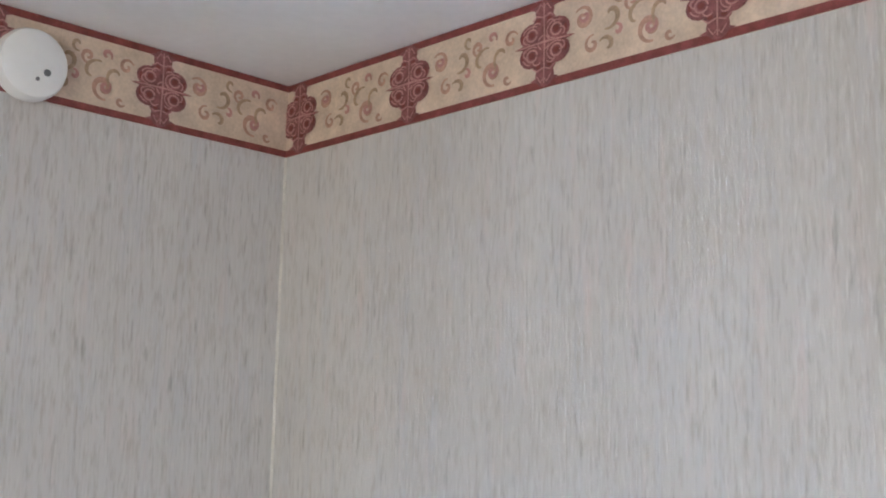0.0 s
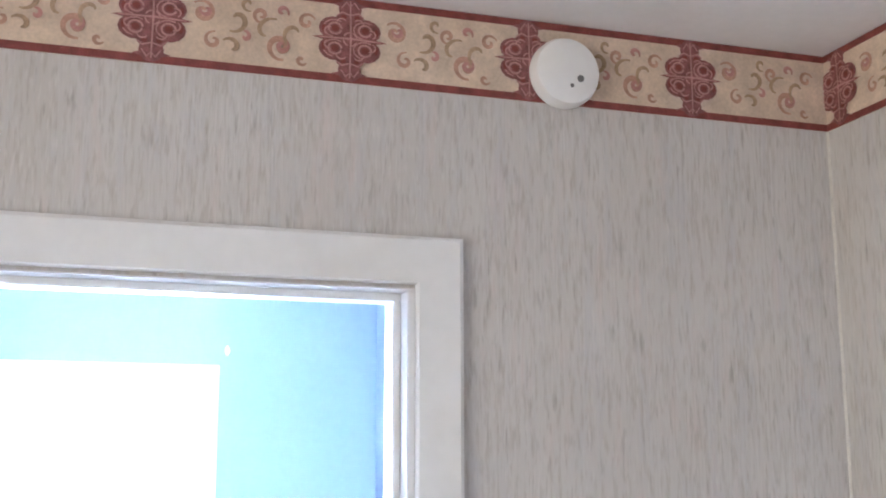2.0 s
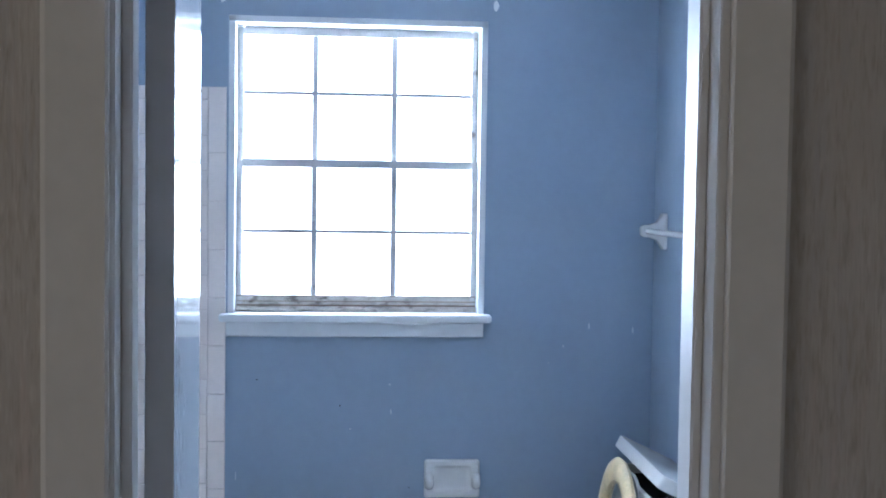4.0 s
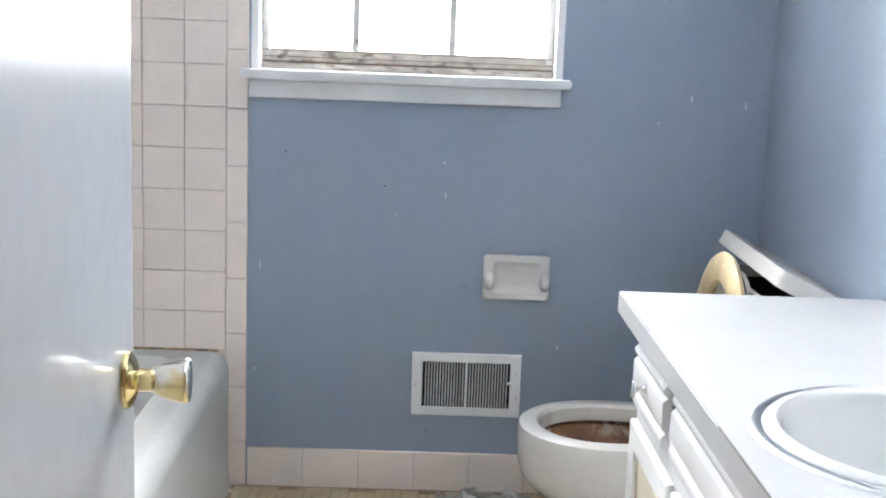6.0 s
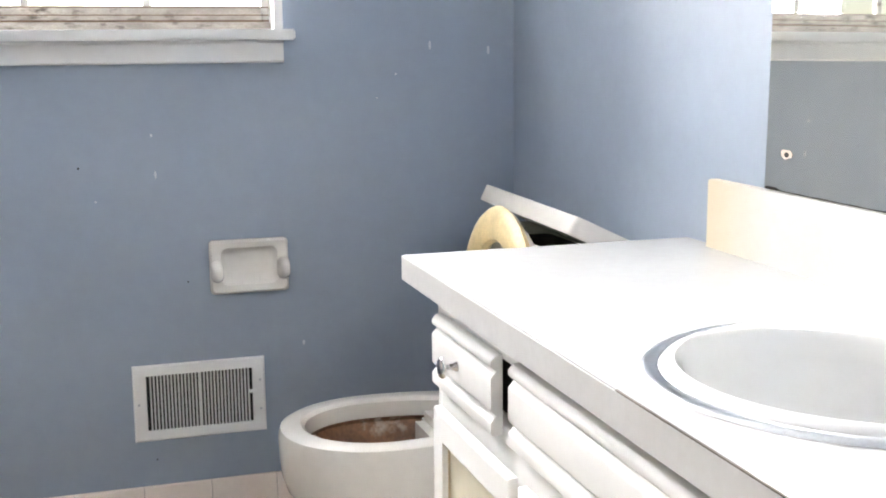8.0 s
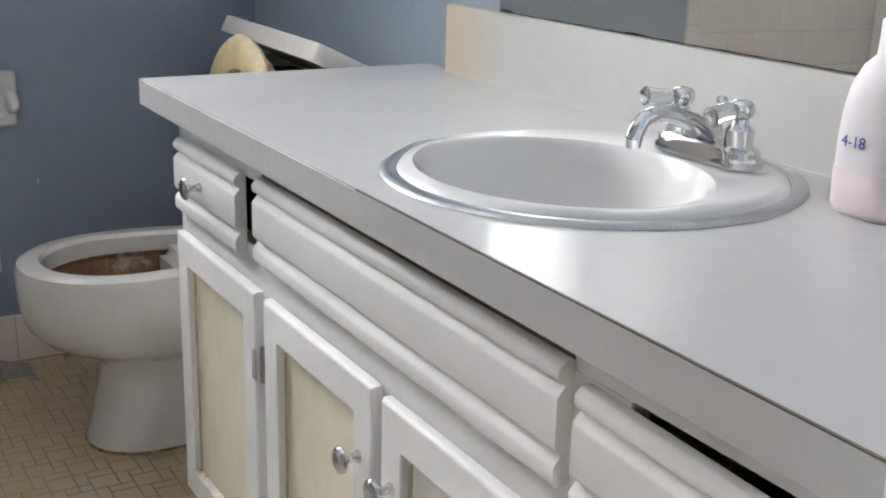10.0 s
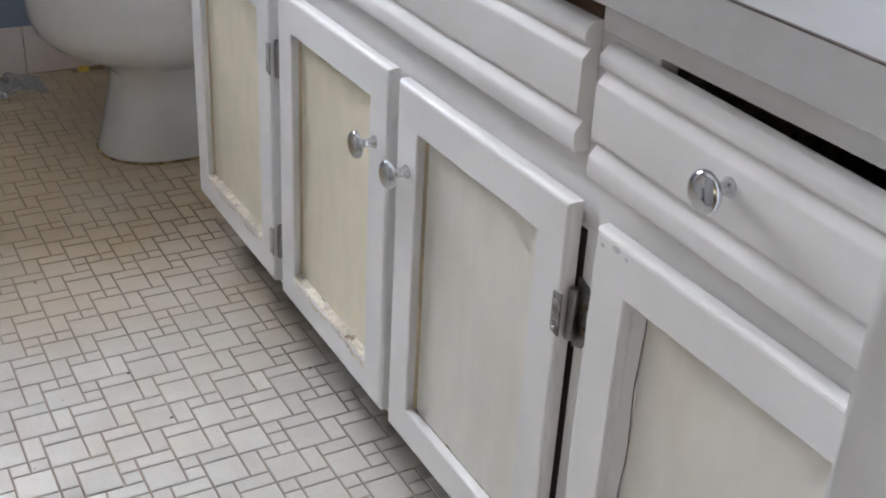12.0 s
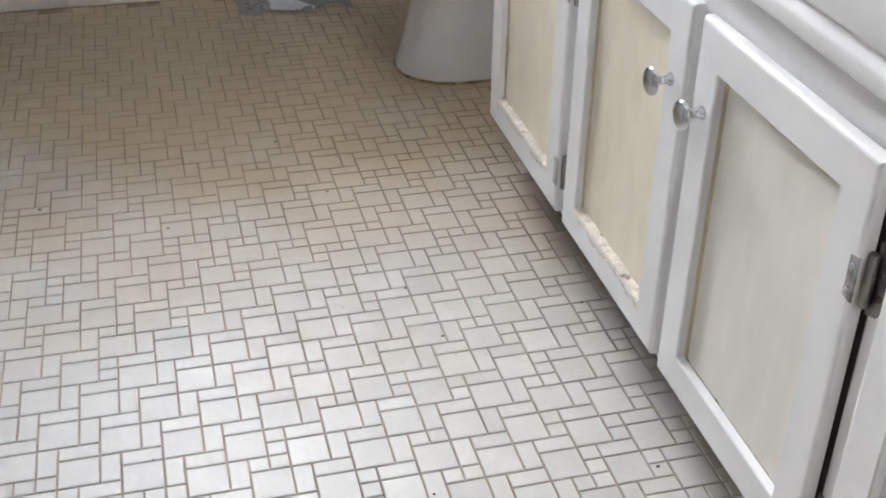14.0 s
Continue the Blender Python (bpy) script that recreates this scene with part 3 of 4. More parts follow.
# smoke detector
det = thing("smoke_detector", (1.003, YH - 0.003, 2.325), "round white plastic smoke detector over the wallpaper border", "smoke detector")
part("body", lathe([(0.0500, 0), (0.0535, 0.004), (0.0535, 0.018), (0.0500, 0.0275), (0.0400, 0.0312)], (1.003, YH - 0.003, 2.325), (0, -1, 0), 40), M_PLASTIC, det, smooth=True)
part("test_button", lathe([(0.0055, 0), (0.005, 0.0015)], (1.021, YH - 0.0342, 2.313), (0, -1, 0), 14), M_VENT, det, "larger dark hole in the cover")
part("sensor_hole", lathe([(0.0032, 0), (0.003, 0.001)], (1.007, YH - 0.0342, 2.301), (0, -1, 0), 12), M_VENT, det, "small dark hole")

# ---- bath: door leaf ----
HINGE = (0.1335, -2.412)
door = thing("door", (HINGE[0], HINGE[1], 0.012), "white painted flush bathroom door standing open", "door")
door.rotation_euler = (0, 0, radians(4.05))


def door_part(name, bm, mat, parent, label="", smooth=False):
    """Door parts are built in the leaf's own axes: leaf along +y from the hinge."""
    ob = new(name, finish(bm, mat, smooth))
    ob.parent = parent
    if label:
        tagged(ob, label)
    return ob


LW, LH = 0.612, 1.969
door_part("leaf", box(0.004, 0.037, 0.004, LW, 0, LH, 0.002), M_DOOR, door)
kz, ky = 0.852, LW - 0.060
knob = door_part("knob", lathe([(0.031, 0), (0.033, 0.003), (0.032, 0.007), (0.022, 0.013), (0.0135, 0.016), (0.0125, 0.028), (0.0135, 0.031)], (0.037, ky, kz), (1, 0, 0), 32), M_BRASS, door,
                 "polished brass door knob rose", True)
door_part("knob_grip", lathe([(0.0135, 0.031), (0.0165, 0.034), (0.0198, 0.043), (0.0236, 0.056), (0.0258, 0.067), (0.0258, 0.0700), (0.0242, 0.0725), (0.012, 0.0737)], (0.037, ky, kz), (1, 0, 0), 32), M_GRIP, door, "brass grip with a silvery reflection in its colour", True)
door_part("knob_far", lathe([(0.031, 0), (0.032, 0.007), (0.0125, 0.016), (0.0115, 0.030), (0.025, 0.040), (0.0255, 0.066), (0.022, 0.071)], (0.004, ky, kz), (-1, 0, 0), 28), M_BRASS, door, "", True)
door_part("latch_plate", box(0.010, 0.033, LW, LW + 0.0015, kz - 0.028, kz + 0.028, 0.0005), M_BRASS, door)
for hz in (1.822, 0.25):
    bm = bmesh.new()
    prof = [(-0.006, hz - 0.045), (0.021, hz - 0.045), (0.028, hz - 0.041), (0.031, hz - 0.034), (0.031, hz + 0.034), (0.028, hz + 0.041), (0.021, hz + 0.045), (-0.006, hz + 0.045)]
    loft([[(x, y, z) for x, z in prof] for y in (0.0035, 0.0012)], True, True, True, bm)
    h = door_part("hinge", bm, M_HINGE, door, "aged brass butt hinge")
    for sx, sz in ((0.012, 0.034), (0.022, 0.0), (0.012, -0.034)):
        door_part("screw", lathe([(0.0035, 0), (0.003, 0.001)], (sx, 0.0012, hz + sz), (0, -1, 0), 10), M_DARK, h)
    for k in range(5):
        door_part("knuckle", lathe([(0.0055, 0), (0.0055, 0.0165)], (-0.004, -0.002, hz - 0.045 + k * 0.0183), (0, 0, 1), 12), M_HINGE, h)

# ---- bathtub ----
tub = thing("bathtub", (-0.42, -0.76, 0), "white enamel alcove bathtub with dull stained apron", "bathtub")
TX0, TX1, TY0, TY1, TZ = -0.805, -0.050, -1.525, -0.0065, 0.385


def rrect(x0, x1, y0, y1, r, z, n=6):
    out = []
    for cx, cy, a0 in ((x1 - r, y1 - r, 0), (x0 + r, y1 - r, 90), (x0 + r, y0 + r, 180), (x1 - r, y0 + r, 270)):
        for i in range(n + 1):
            a = radians(a0 + 90 * i / n)
            out.append((cx + r * math.cos(a), cy + r * math.sin(a), z))
    return out


loops = [rrect(TX0, TX1 + 0.006, TY0, TY1, 0.012, 0.0), rrect(TX0, TX1 + 0.004, TY0, TY1, 0.012, 0.03), rrect(TX0, TX1, TY0, TY1, 0.012, 0.05)]
for a in (0, 15, 30, 45, 60, 75, 90):
    k = radians(a)
    loops.append(rrect(TX0, TX1 - 0.05 * (1 - math.cos(k)), TY0, TY1, 0.012, TZ - 0.05 + 0.05 * math.sin(k)))
loops += [rrect(TX0 + 0.06, TX1 - 0.115, TY0 + 0.08, TY1 - 0.06, 0.10, TZ - 0.001), rrect(TX0 + 0.075, TX1 - 0.130, TY0 + 0.095, TY1 - 0.07, 0.11, TZ - 0.02),
          rrect(TX0 + 0.11, TX1 - 0.16, TY0 + 0.14, TY1 - 0.11, 0.13, 0.12), rrect(TX0 + 0.15, TX1 - 0.20, TY0 + 0.2, TY1 - 0.16, 0.12, 0.08)]
part("shell", loft(loops, True, True, True), M_TUB, tub, smooth=True)
part("caulk", box(TX0, TX1 - 0.03, TY1 - 0.003, TY1 + 0.006, TZ - 0.002, TZ + 0.006, 0.002), M_CAULK, tub, "brown mouldy caulk line")

# ---- vanity ----
VX, VF = 0.894, 0.876          # face frame, door fronts
VY0, VY1 = -2.413, -0.947      # near and far end
vanity = thing("vanity_cabinet", (1.13, -1.69, 0), "white painted wooden vanity cabinet with worn yellowed doors", "vanity")
part("side_panel", box(VX, XR - 0.002, VY1 - 0.016, VY1, 0.086, 0.731, 0.001), M_CAB, vanity)
part("toe_side", box(0.955, XR - 0.002, VY1 - 0.016, VY1 - 0.001, -0.01, 0.0858), M_TOE, vanity)
part("side_panel", box(VX, XR - 0.002, VY0, VY0 + 0.016, 0.0, 0.731, 0.001), M_CAB, vanity)
part("back_panel", box(XR - 0.012, XR - 0.003, VY0 + 0.016, VY1 - 0.016, 0.0, 0.731), M_BARE, vanity)
part("bottom_shelf", box(VX + 0.02, XR - 0.012, VY0 + 0.016, VY1 - 0.016, 0.10, 0.115), M_BARE, vanity)
part("toe_board", box(0.955, 0.97, VY0 + 0.016, VY1 - 0.016, -0.02, 0.086), M_TOE, vanity, "dark brown recessed toe board")
part("bottom_rail", box(VX, VX + 0.019, VY0 + 0.016, VY1 - 0.016, 0.086, 0.115, 0.001), M_CAB, vanity)
part("middle_rail", box(VX, VX + 0.019, VY0 + 0.016, VY1 - 0.016, 0.522, 0.600, 0.001), M_CAB, vanity)
for y0, y1, m in ((-1.300, VY1 - 0.016, M_CAB), (-2.000, -1.300, M_BROWN), (VY0 + 0.016, -2.000, M_CAB)):
    part("top_rail", box(VX, VX + 0.019, y0, y1, 0.692, 0.731, 0.0005), m, vanity, "bare brown wood rail under the countertop" if m is M_BROWN else "")
STILES = ((-0.947, -0.985), (-1.290, -1.360), (-1.980, -2.075), (-2.355, -2.413))
for y1, y0 in STILES:
    for z0, z1 in ((0.115, 0.522), (0.600, 0.692)):
        part("stile", box(VX, VX + 0.019, y0 + 0.016 * (y0 < -2.4), y1 - 0.016 * (y1 > -0.95), z0, z1, 0.001), M_BROWN if z0 == 0.600 and y1 == -1.290 else M_CAB, vanity)
part("stile", box(VX, VX + 0.019, -1.650, -1.697, 0.115, 0.522, 0.001), M_CAB, vanity)
part("false_back", box(VX + 0.004, VX + 0.012, -1.360, -1.980, 0.600, 0.692), M_CAB, vanity)


def knob_profile():
    return [(0.0085, 0.0), (0.0085, 0.002), (0.0055, 0.006), (0.0055, 0.014), (0.009, 0.018), (0.0155, 0.021), (0.0178, 0.0235), (0.0172, 0.0265), (0.0145, 0.029), (0.009, 0.0305), (0.003, 0.031)]


def cabinet_knob(y, z, parent, x=VF):
    part("knob", lathe([(r * 0.92, h * 0.95) for r, h in knob_profile()], (x, y, z), (-1, 0, 0), 24), M_CHROME, parent, "round chrome knob", True)


def panel_door(y0, y1, z0, z1, worn):
    """Frame-and-panel door: two stiles, two rails, recessed flat panel. y0 is the far edge."""
    d = new("door", None)
    d.parent = vanity
    d.matrix_parent_inverse = Matrix.Translation(-vanity.location)
    w = 0.047
    q = lambda g, x: [(x, y1 + g, z0 + g), (x, y0 - g, z0 + g), (x, y0 - g, z1 - g), (x, y1 + g, z1 - g)]
    bm = loft([q(w + 0.001, VX - 0.0048), q(0, VX - 0.0045), q(0, VF + 0.005), q(0.0007, VF + 0.0025), q(0.0025, VF + 0.0007), q(0.005, VF), q(w - 0.0015, VF), q(w, VF + 0.0015), q(w + 0.001, VX - 0.005)])
    part("frame", bm, M_CAB, d)
    if worn:
        bm = bmesh.new()
        rw = random.Random(int(-y0 * 1000))
        n = 26
        a = [[(VF + 0.0012 - 0.0008 * rw.random(), y0 - w - (y0 - y1 - 2 * w) * k / n, z0 + w - 0.010 * rw.random() - 0.004) for k in range(n + 1)],
             [(VF + 0.0006, y0 - w - (y0 - y1 - 2 * w) * k / n, z0 + w + 0.0006) for k in range(n + 1)],
             [(VX - 0.0068, y0 - w - (y0 - y1 - 2 * w) * k / n, z0 + w + 0.0022 + 0.004 * rw.random()) for k in range(n + 1)]]
        a[0] = [(VF - 0.0005, y, z) for _, y, z in a[0]]
        loft(a, False, False, False, bm)
        part("peeling_edge", bm, M_BARE, d, "bare wood where the paint has peeled")
    part("panel", box(VX - 0.007, VX - 0.0015, y1 + w - 0.003, y0 - w + 0.003, z0 + w - 0.004, z1 - w + 0.004), M_PANEL if worn else M_PALE, d, "yellowed flat panel" if worn else "cream flat panel")
    rg = random.Random(int(-y0 * 777))
    n = 30
    yy = [y0 - w - (y0 - y1 - 2 * w) * k / n for k in range(n + 1)]
    bm = bmesh.new()
    loft([[(VX - 0.0074, y, z0 + w - 0.002) for y in yy], [(VX - 0.0074, y, z0 + w + 0.0012 + (0.007 if k < 2 else 0.0035) * rg.random() ** 2 * (1.0 if k < 14 else 0.35)) for k, y in enumerate(yy)]], False, False, False, bm)
    part("grime_edge", bm, M_BROWN, d, "dark grime along the bottom of the panel")
    if y0 < -2.0:
        # raised strip stands in for the shading of the frame's inner bevel
        part("paint_lap", box(VX - 0.0080, VX - 0.0072, y0 - w - 0.020, y0 - w + 0.002, z0 + w - 0.002, z1 - w + 0.002), M_CAB, d, "cabinet white strip standing for the shaded inner bevel")
        bm = bmesh.new()
        zz = [z0 + w + (z1 - z0 - 2 * w) * k / 40 for k in range(41)]
        drift = [0.0015 * math.sin(k * 0.45) + 0.0012 * rg.random() for k in range(41)]
        loft([[(VX - 0.0084, y0 - w - 0.019 + e, z) for e, z in zip(drift, zz)], [(VX - 0.0084, y0 - w - 0.0202 + e - 0.0008 * rg.random(), z) for e, z in zip(drift, zz)]], False, False, False, bm)
        part("paint_crack", bm, M_BROWN, d, "cracked paint line")
        bm = bmesh.new()
        for cy, cz, r in ((y0 - 0.030, z1 - 0.0015, 0.006), (y0 - 0.044, z1 - 0.004, 0.003), (y0 - 0.012, z1 - 0.006, 0.003)):
            bm.faces.new([bm.verts.new((VF - 0.0006, cy + r * (0.7 + 0.5 * rg.random()) * math.cos(a * 0.785), cz - 0.006 + 0.6 * r * (0.7 + 0.5 * rg.random()) * math.sin(a * 0.785))) for a in range(8)])
        part("paint_chips", bm, M_CHIP, d, "chipped paint")
    if y0 > -2.0:
        part("panel_edge", box(VX - 0.0082, VX - 0.0071, y0 - w - 0.0075, y0 - w - 0.0008, z0 + w + 0.003, z1 - w - 0.002), M_AGED, d, "aged yellow brown line along the panel")
    return d


def door_hinge(y, z, parent, wide=1.0):
    bm = lathe([(0.0045, 0), (0.0052, 0.002), (0.0052, 0.050), (0.0045, 0.052)], (VX - 0.008, y, z - 0.026), (0, 0, 1), 12)
    part("hinge", bm, M_TARN, parent, "small steel self closing hinge", True)
    prof = [(-0.002, -0.036), (0.012, -0.031), (0.019, -0.016), (0.019, 0.016), (0.012, 0.031), (-0.002, 0.036)]
    part("hinge_leaf", loft([[(x, y - u * wide, z + h) for u, h in prof] for x in (VX - 0.0005, VX - 0.0030)], True, True, True), M_TARN, parent)
    part("hinge_wing", loft([[(x, y + 0.004 + u, z + h) for u, h in ((-0.002, -0.022), (0.010, -0.020), (0.010, 0.020), (-0.002, 0.022))] for x in (VF - 0.0003, VF - 0.0022)], True, True, True), M_SMEAR, parent, "paint smeared hinge wing")
    for dz in (-0.012, 0.012) if wide == 1.0 else ():
        part("hinge_screw", lathe([(0.0042, 0), (0.004, 0.002), (0.002, 0.0035)], (VF - 0.0022, y + 0.008, z + dz), (-1, 0, 0), 10), M_CHROME, parent)
        part("hinge_screw", lathe([(0.0038, 0), (0.002, 0.0028)], (VX - 0.003, y - 0.012, z + dz), (-1, 0, 0), 10), M_TOE, parent)


DZ0, DZ1 = 0.101, 0.548
d1 = panel_door(-0.971, -1.310, DZ0, DZ1, True)
d2 = panel_door(-1.340, -1.664, DZ0, DZ1, True)
d3 = panel_door(-1.685, -2.009, DZ0 - 0.002, DZ1 - 0.003, False)
panel_door(-2.046, -2.383, DZ0 - 0.003, DZ1 - 0.007, False)
cabinet_knob(-1.632, 0.452, d2)
cabinet_knob(-1.712, 0.449, d3)
for y, z, d in ((-1.316, 0.445, d1), (-1.316, 0.168, d1), (-2.014, 0.436, d3), (-2.014, 0.158, d3)):
    door_hinge(y, z, d, 0.35 if d is d1 else 1.0)


# dark strips put the shade of the door gaps into colour
for y, d in ((-1.310, d1), (-1.664, d2), (-2.009, d3)):
    part("grime_line", box(VX - 0.0012, VX - 0.0004, y - 0.0045, y + 0.006, DZ0, DZ1 - 0.03), M_DARK, d, "dark strip for the shade in the gap beside the door edge")


def drawer_front(name, y0, y1, z0, z1, lean=0.0, drop=0.0):
    """Front with a wavy face: rounded beads along the top, the middle and the bottom."""
    h = z1 - z0
    top = [(0.0085, 0.0), (0.0070, 0.0010), (0.0010, 0.0065), (0.0002, 0.0085), (0.0, 0.0100), (0.0, 0.0135), (0.0015, 0.0165), (0.0050, 0.0190), (0.0088, 0.0205),
           (0.0088, 0.0220), (0.0010, 0.0300), (0.0002, 0.0318), (0.0, 0.0340)]
    low = [(0.0, 0.0370), (0.0015, 0.0335), (0.0050, 0.0310), (0.0088, 0.0295), (0.0088, 0.0280), (0.0010, 0.0198), (0.0002, 0.0178), (0.0, 0.0158), (0.0, 0.0050), (0.0015, 0.0012), (0.005, 0.0)]
    prof = [(VX - 0.001, z1)] + [(VF + 0.9 * d, z1 - u) for d, u in top] + [(VF + 0.9 * d, z0 + u) for d, u in low] + [(VX - 0.001, z0)]
    bm = bmesh.new()
    ends = ((y0, 0.0), (y1, drop))
    loft([[(x - lean * i, y, z - dz) for x, z in prof] for i, (y, dz) in enumerate(ends)], True, True, True, bm)
    return part(name, bm, M_CAB, vanity, smooth=True)


f1 = drawer_front("drawer_front", -0.971, -1.243, 0.585, 0.697)
cabinet_knob(-1.097, 0.645, f1)
drawer_front("false_drawer_front", -1.309, -2.002, 0.592, 0.704, 0.0, 0.004)
f3 = drawer_front("drawer_front", -2.024, -2.380, 0.576, 0.688, 0.003, 0.008)
cabinet_knob(-2.187, 0.638, f3)
# near black block stands in for the shade inside the drawer opening
part("drawer_box", box(0.915, 1.28, -1.30, -1.01, 0.600, 0.690, 0.001), M_DARK, vanity)

# worktop with a round cut-out for the sink
SX, SY, SR = 1.125, -1.705, 0.233
CX0, CX1, CY0, CY1, CZT = 0.860, XR - 0.002, -2.413, -0.868, 0.774
counter = thing("countertop", (1.11, -1.65, 0.7315), "white laminate vanity countertop with a dark edge seam", "countertop")


def counter_slab():
    n = 48
    ring = [(SX + 0.222 * math.cos(2 * math.pi * i / n), SY + 0.222 * math.sin(2 * math.pi * i / n)) for i in range(n)]
    rim = []
    for x, y in ring:
        dx, dy = x - SX, y - SY
        k = min(((CX1 if dx > 0 else CX0) - SX) / dx if abs(dx) > 1e-6 else 1e9, ((CY1 if dy > 0 else CY0) - SY) / dy if abs(dy) > 1e-6 else 1e9)
        rim.append((SX + dx * k, SY + dy * k))
    corners = [(CX0, CY0), (CX0, CY1), (CX1, CY0), (CX1, CY1)]
    for cx, cy in corners:
        i = min(range(n), key=lambda j: (rim[j][0] - cx) ** 2 + (rim[j][1] - cy) ** 2)
        rim[i] = (cx, cy)
    rim = [(x - 0.005 * (CY1 - y) / (CY1 - CY0) if x < CX0 + 0.001 else x, y) for x, y in rim]
    zt, zb = CZT, CZT - 0.0405
    return loft([[(x, y, zb) for x, y in ring], [(x, y, zt) for x, y in ring], [(x, y, zt) for x, y in rim], [(x, y, zb) for x, y in rim], [(x, y, zb) for x, y in ring]])


part("slab", counter_slab(), M_LAM, counter)


def edge_strip(d0, d1, y0, y1, z0, z1):
    """A strip along the front edge, which drifts 5 mm towards the room at the door end."""
    drift = lambda y: CX0 - 0.005 * (CY1 - y) / (CY1 - CY0)
    return loft([[(drift(y) + d, y, z) for d, z in ((d0, z0), (d1, z0), (d1, z1), (d0, z1))] for y in (y0, y1)], True, True, True)


part("front_edge", edge_strip(-0.0025, -0.0005, CY0, CY1, CZT - 0.0405, CZT - 0.0012), M_LAMEDGE, counter)
part("edge_seam", edge_strip(-0.0022, 0.0006, CY0, CY1 - 0.80, CZT - 0.0010, CZT + 0.0004), M_SEAM, counter, "dark worn seam along the front edge")
part("backsplash", box(XR - 0.0215, XR - 0.002, CY0, -0.962, CZT - 0.002, 0.888, 0.002), M_SPLASH, counter, "white laminate backsplash, yellower at the far end")

# sink
sink = thing("sink", (SX, SY, CZT), "round white drop in sink with a stainless rim", "sink")
part("rim_band", lathe([(SR - 0.018, -0.004), (SR - 0.018, 0.0040), (SR - 0.014, 0.0052), (SR - 0.004, 0.0042), (SR, 0.0005)], (SX, SY, CZT), n=72, caps=(False, False)), M_STEEL, sink, "stainless steel rim band", True)
BX, BAX, BAY = 1.084, 0.148, 0.172
loops = [superellipse(SX, SY, SR - 0.0185, SR - 0.0185, CZT + 0.003, 64, 2.0), superellipse(SX, SY, SR - 0.023, SR - 0.023, CZT + 0.008, 64, 2.0),
         superellipse(SX, SY, SR - 0.036, SR - 0.036, CZT + 0.011, 64, 2.0)]
for k, dz in ((1.03, 0.009), (0.985, 0.002), (0.95, -0.02), (0.90, -0.055), (0.80, -0.095), (0.62, -0.125), (0.38, -0.140), (0.12, -0.145)):
    loops.append(superellipse(BX, SY, BAX * k, BAY * k, CZT + dz, 64, 2.05))
part("bowl", loft(loops, True, False, True), M_SINK, sink, smooth=True)
part("drain", lathe([(0.022, -0.146), (0.022, -0.1425), (0.016, -0.1415)], (BX, SY, CZT), n=24), M_STEEL, sink, "steel drain", True)

# faucet on the sink's deck
FX, FY, FZ = 1.268, -1.733, CZT + 0.0115
faucet = thing("faucet", (FX, FY, FZ), "chrome two handle centerset faucet with clear knobs", "faucet")
loops = [[(x, y, z) for x, y, z in rrect(FX - 0.026 * k, FX + 0.026 * k, FY - 0.078 * k, FY + 0.078 * k, 0.024 * k, FZ + h)] for k, h in ((1.0, 0), (1.0, 0.008), (0.94, 0.011), (0.93, 0.017), (0.82, 0.022))]
part("base", loft(loops, True, True, True), M_CHROME, faucet, smooth=True)
sp = [(FX + 0.004, FY, FZ + 0.018), (FX - 0.004, FY, FZ + 0.030), (FX - 0.026, FY, FZ + 0.042), (FX - 0.055, FY, FZ + 0.052), (FX - 0.078, FY, FZ + 0.056), (FX - 0.096, FY, FZ + 0.050), (FX - 0.106, FY, FZ + 0.037), (FX - 0.108, FY, FZ + 0.029)]
part("spout", tube(sp, [0.0150, 0.0145, 0.0118, 0.0100, 0.0092, 0.0092, 0.0098, 0.0100], 20), M_CHROME, faucet, smooth=True)
part("aerator", lathe([(0.0085, 0), (0.0088, 0.010)], (FX - 0.108, FY, FZ + 0.020), n=18), M_CHROME, faucet)
part("lift_rod", lathe([(0.0055, 0.018), (0.0050, 0.030), (0.0030, 0.033), (0.0030, 0.058), (0.0065, 0.061), (0.0070, 0.066), (0.0045, 0.069)], (FX + 0.016, FY, FZ), n=14), M_CHROME, faucet, smooth=True)
for s in (-1, 1):
    hy = FY + s * 0.0485
    part("handle_stem", lathe([(0.0180, 0.018), (0.0180, 0.021), (0.0160, 0.023), (0.0160, 0.041), (0.0125, 0.045), (0.0090, 0.049), (0.0085, 0.054)], (FX, hy, FZ), n=28), M_CHROME, faucet, smooth=True)
    handle = part("handle", lathe([(0.0085, 0.052), (0.0130, 0.056), (0.0148, 0.062), (0.0140, 0.068), (0.0095, 0.0725), (0.003, 0.074)], (FX, hy, FZ), n=20), M_CHROME, faucet, smooth=True)
    out = (FX - 0.048, hy + 0.010 * (s > 0) - 0.004 * (s < 0), FZ + 0.064 - 0.006 * (s < 0))
    part("handle_lever", tube([(FX - 0.010, hy, FZ + 0.062), (FX - 0.028, (hy + out[1]) / 2, FZ + 0.062), out], [0.0085, 0.0105, 0.0115], 16), M_ACRYL, faucet, "clear acrylic lever", True)
    part("lever_cap", lathe([(0.0085, 0.0), (0.0085, 0.0015), (0.005, 0.0025)], out, (-1, 0, 0), 18), M_CHROME, faucet, smooth=True)

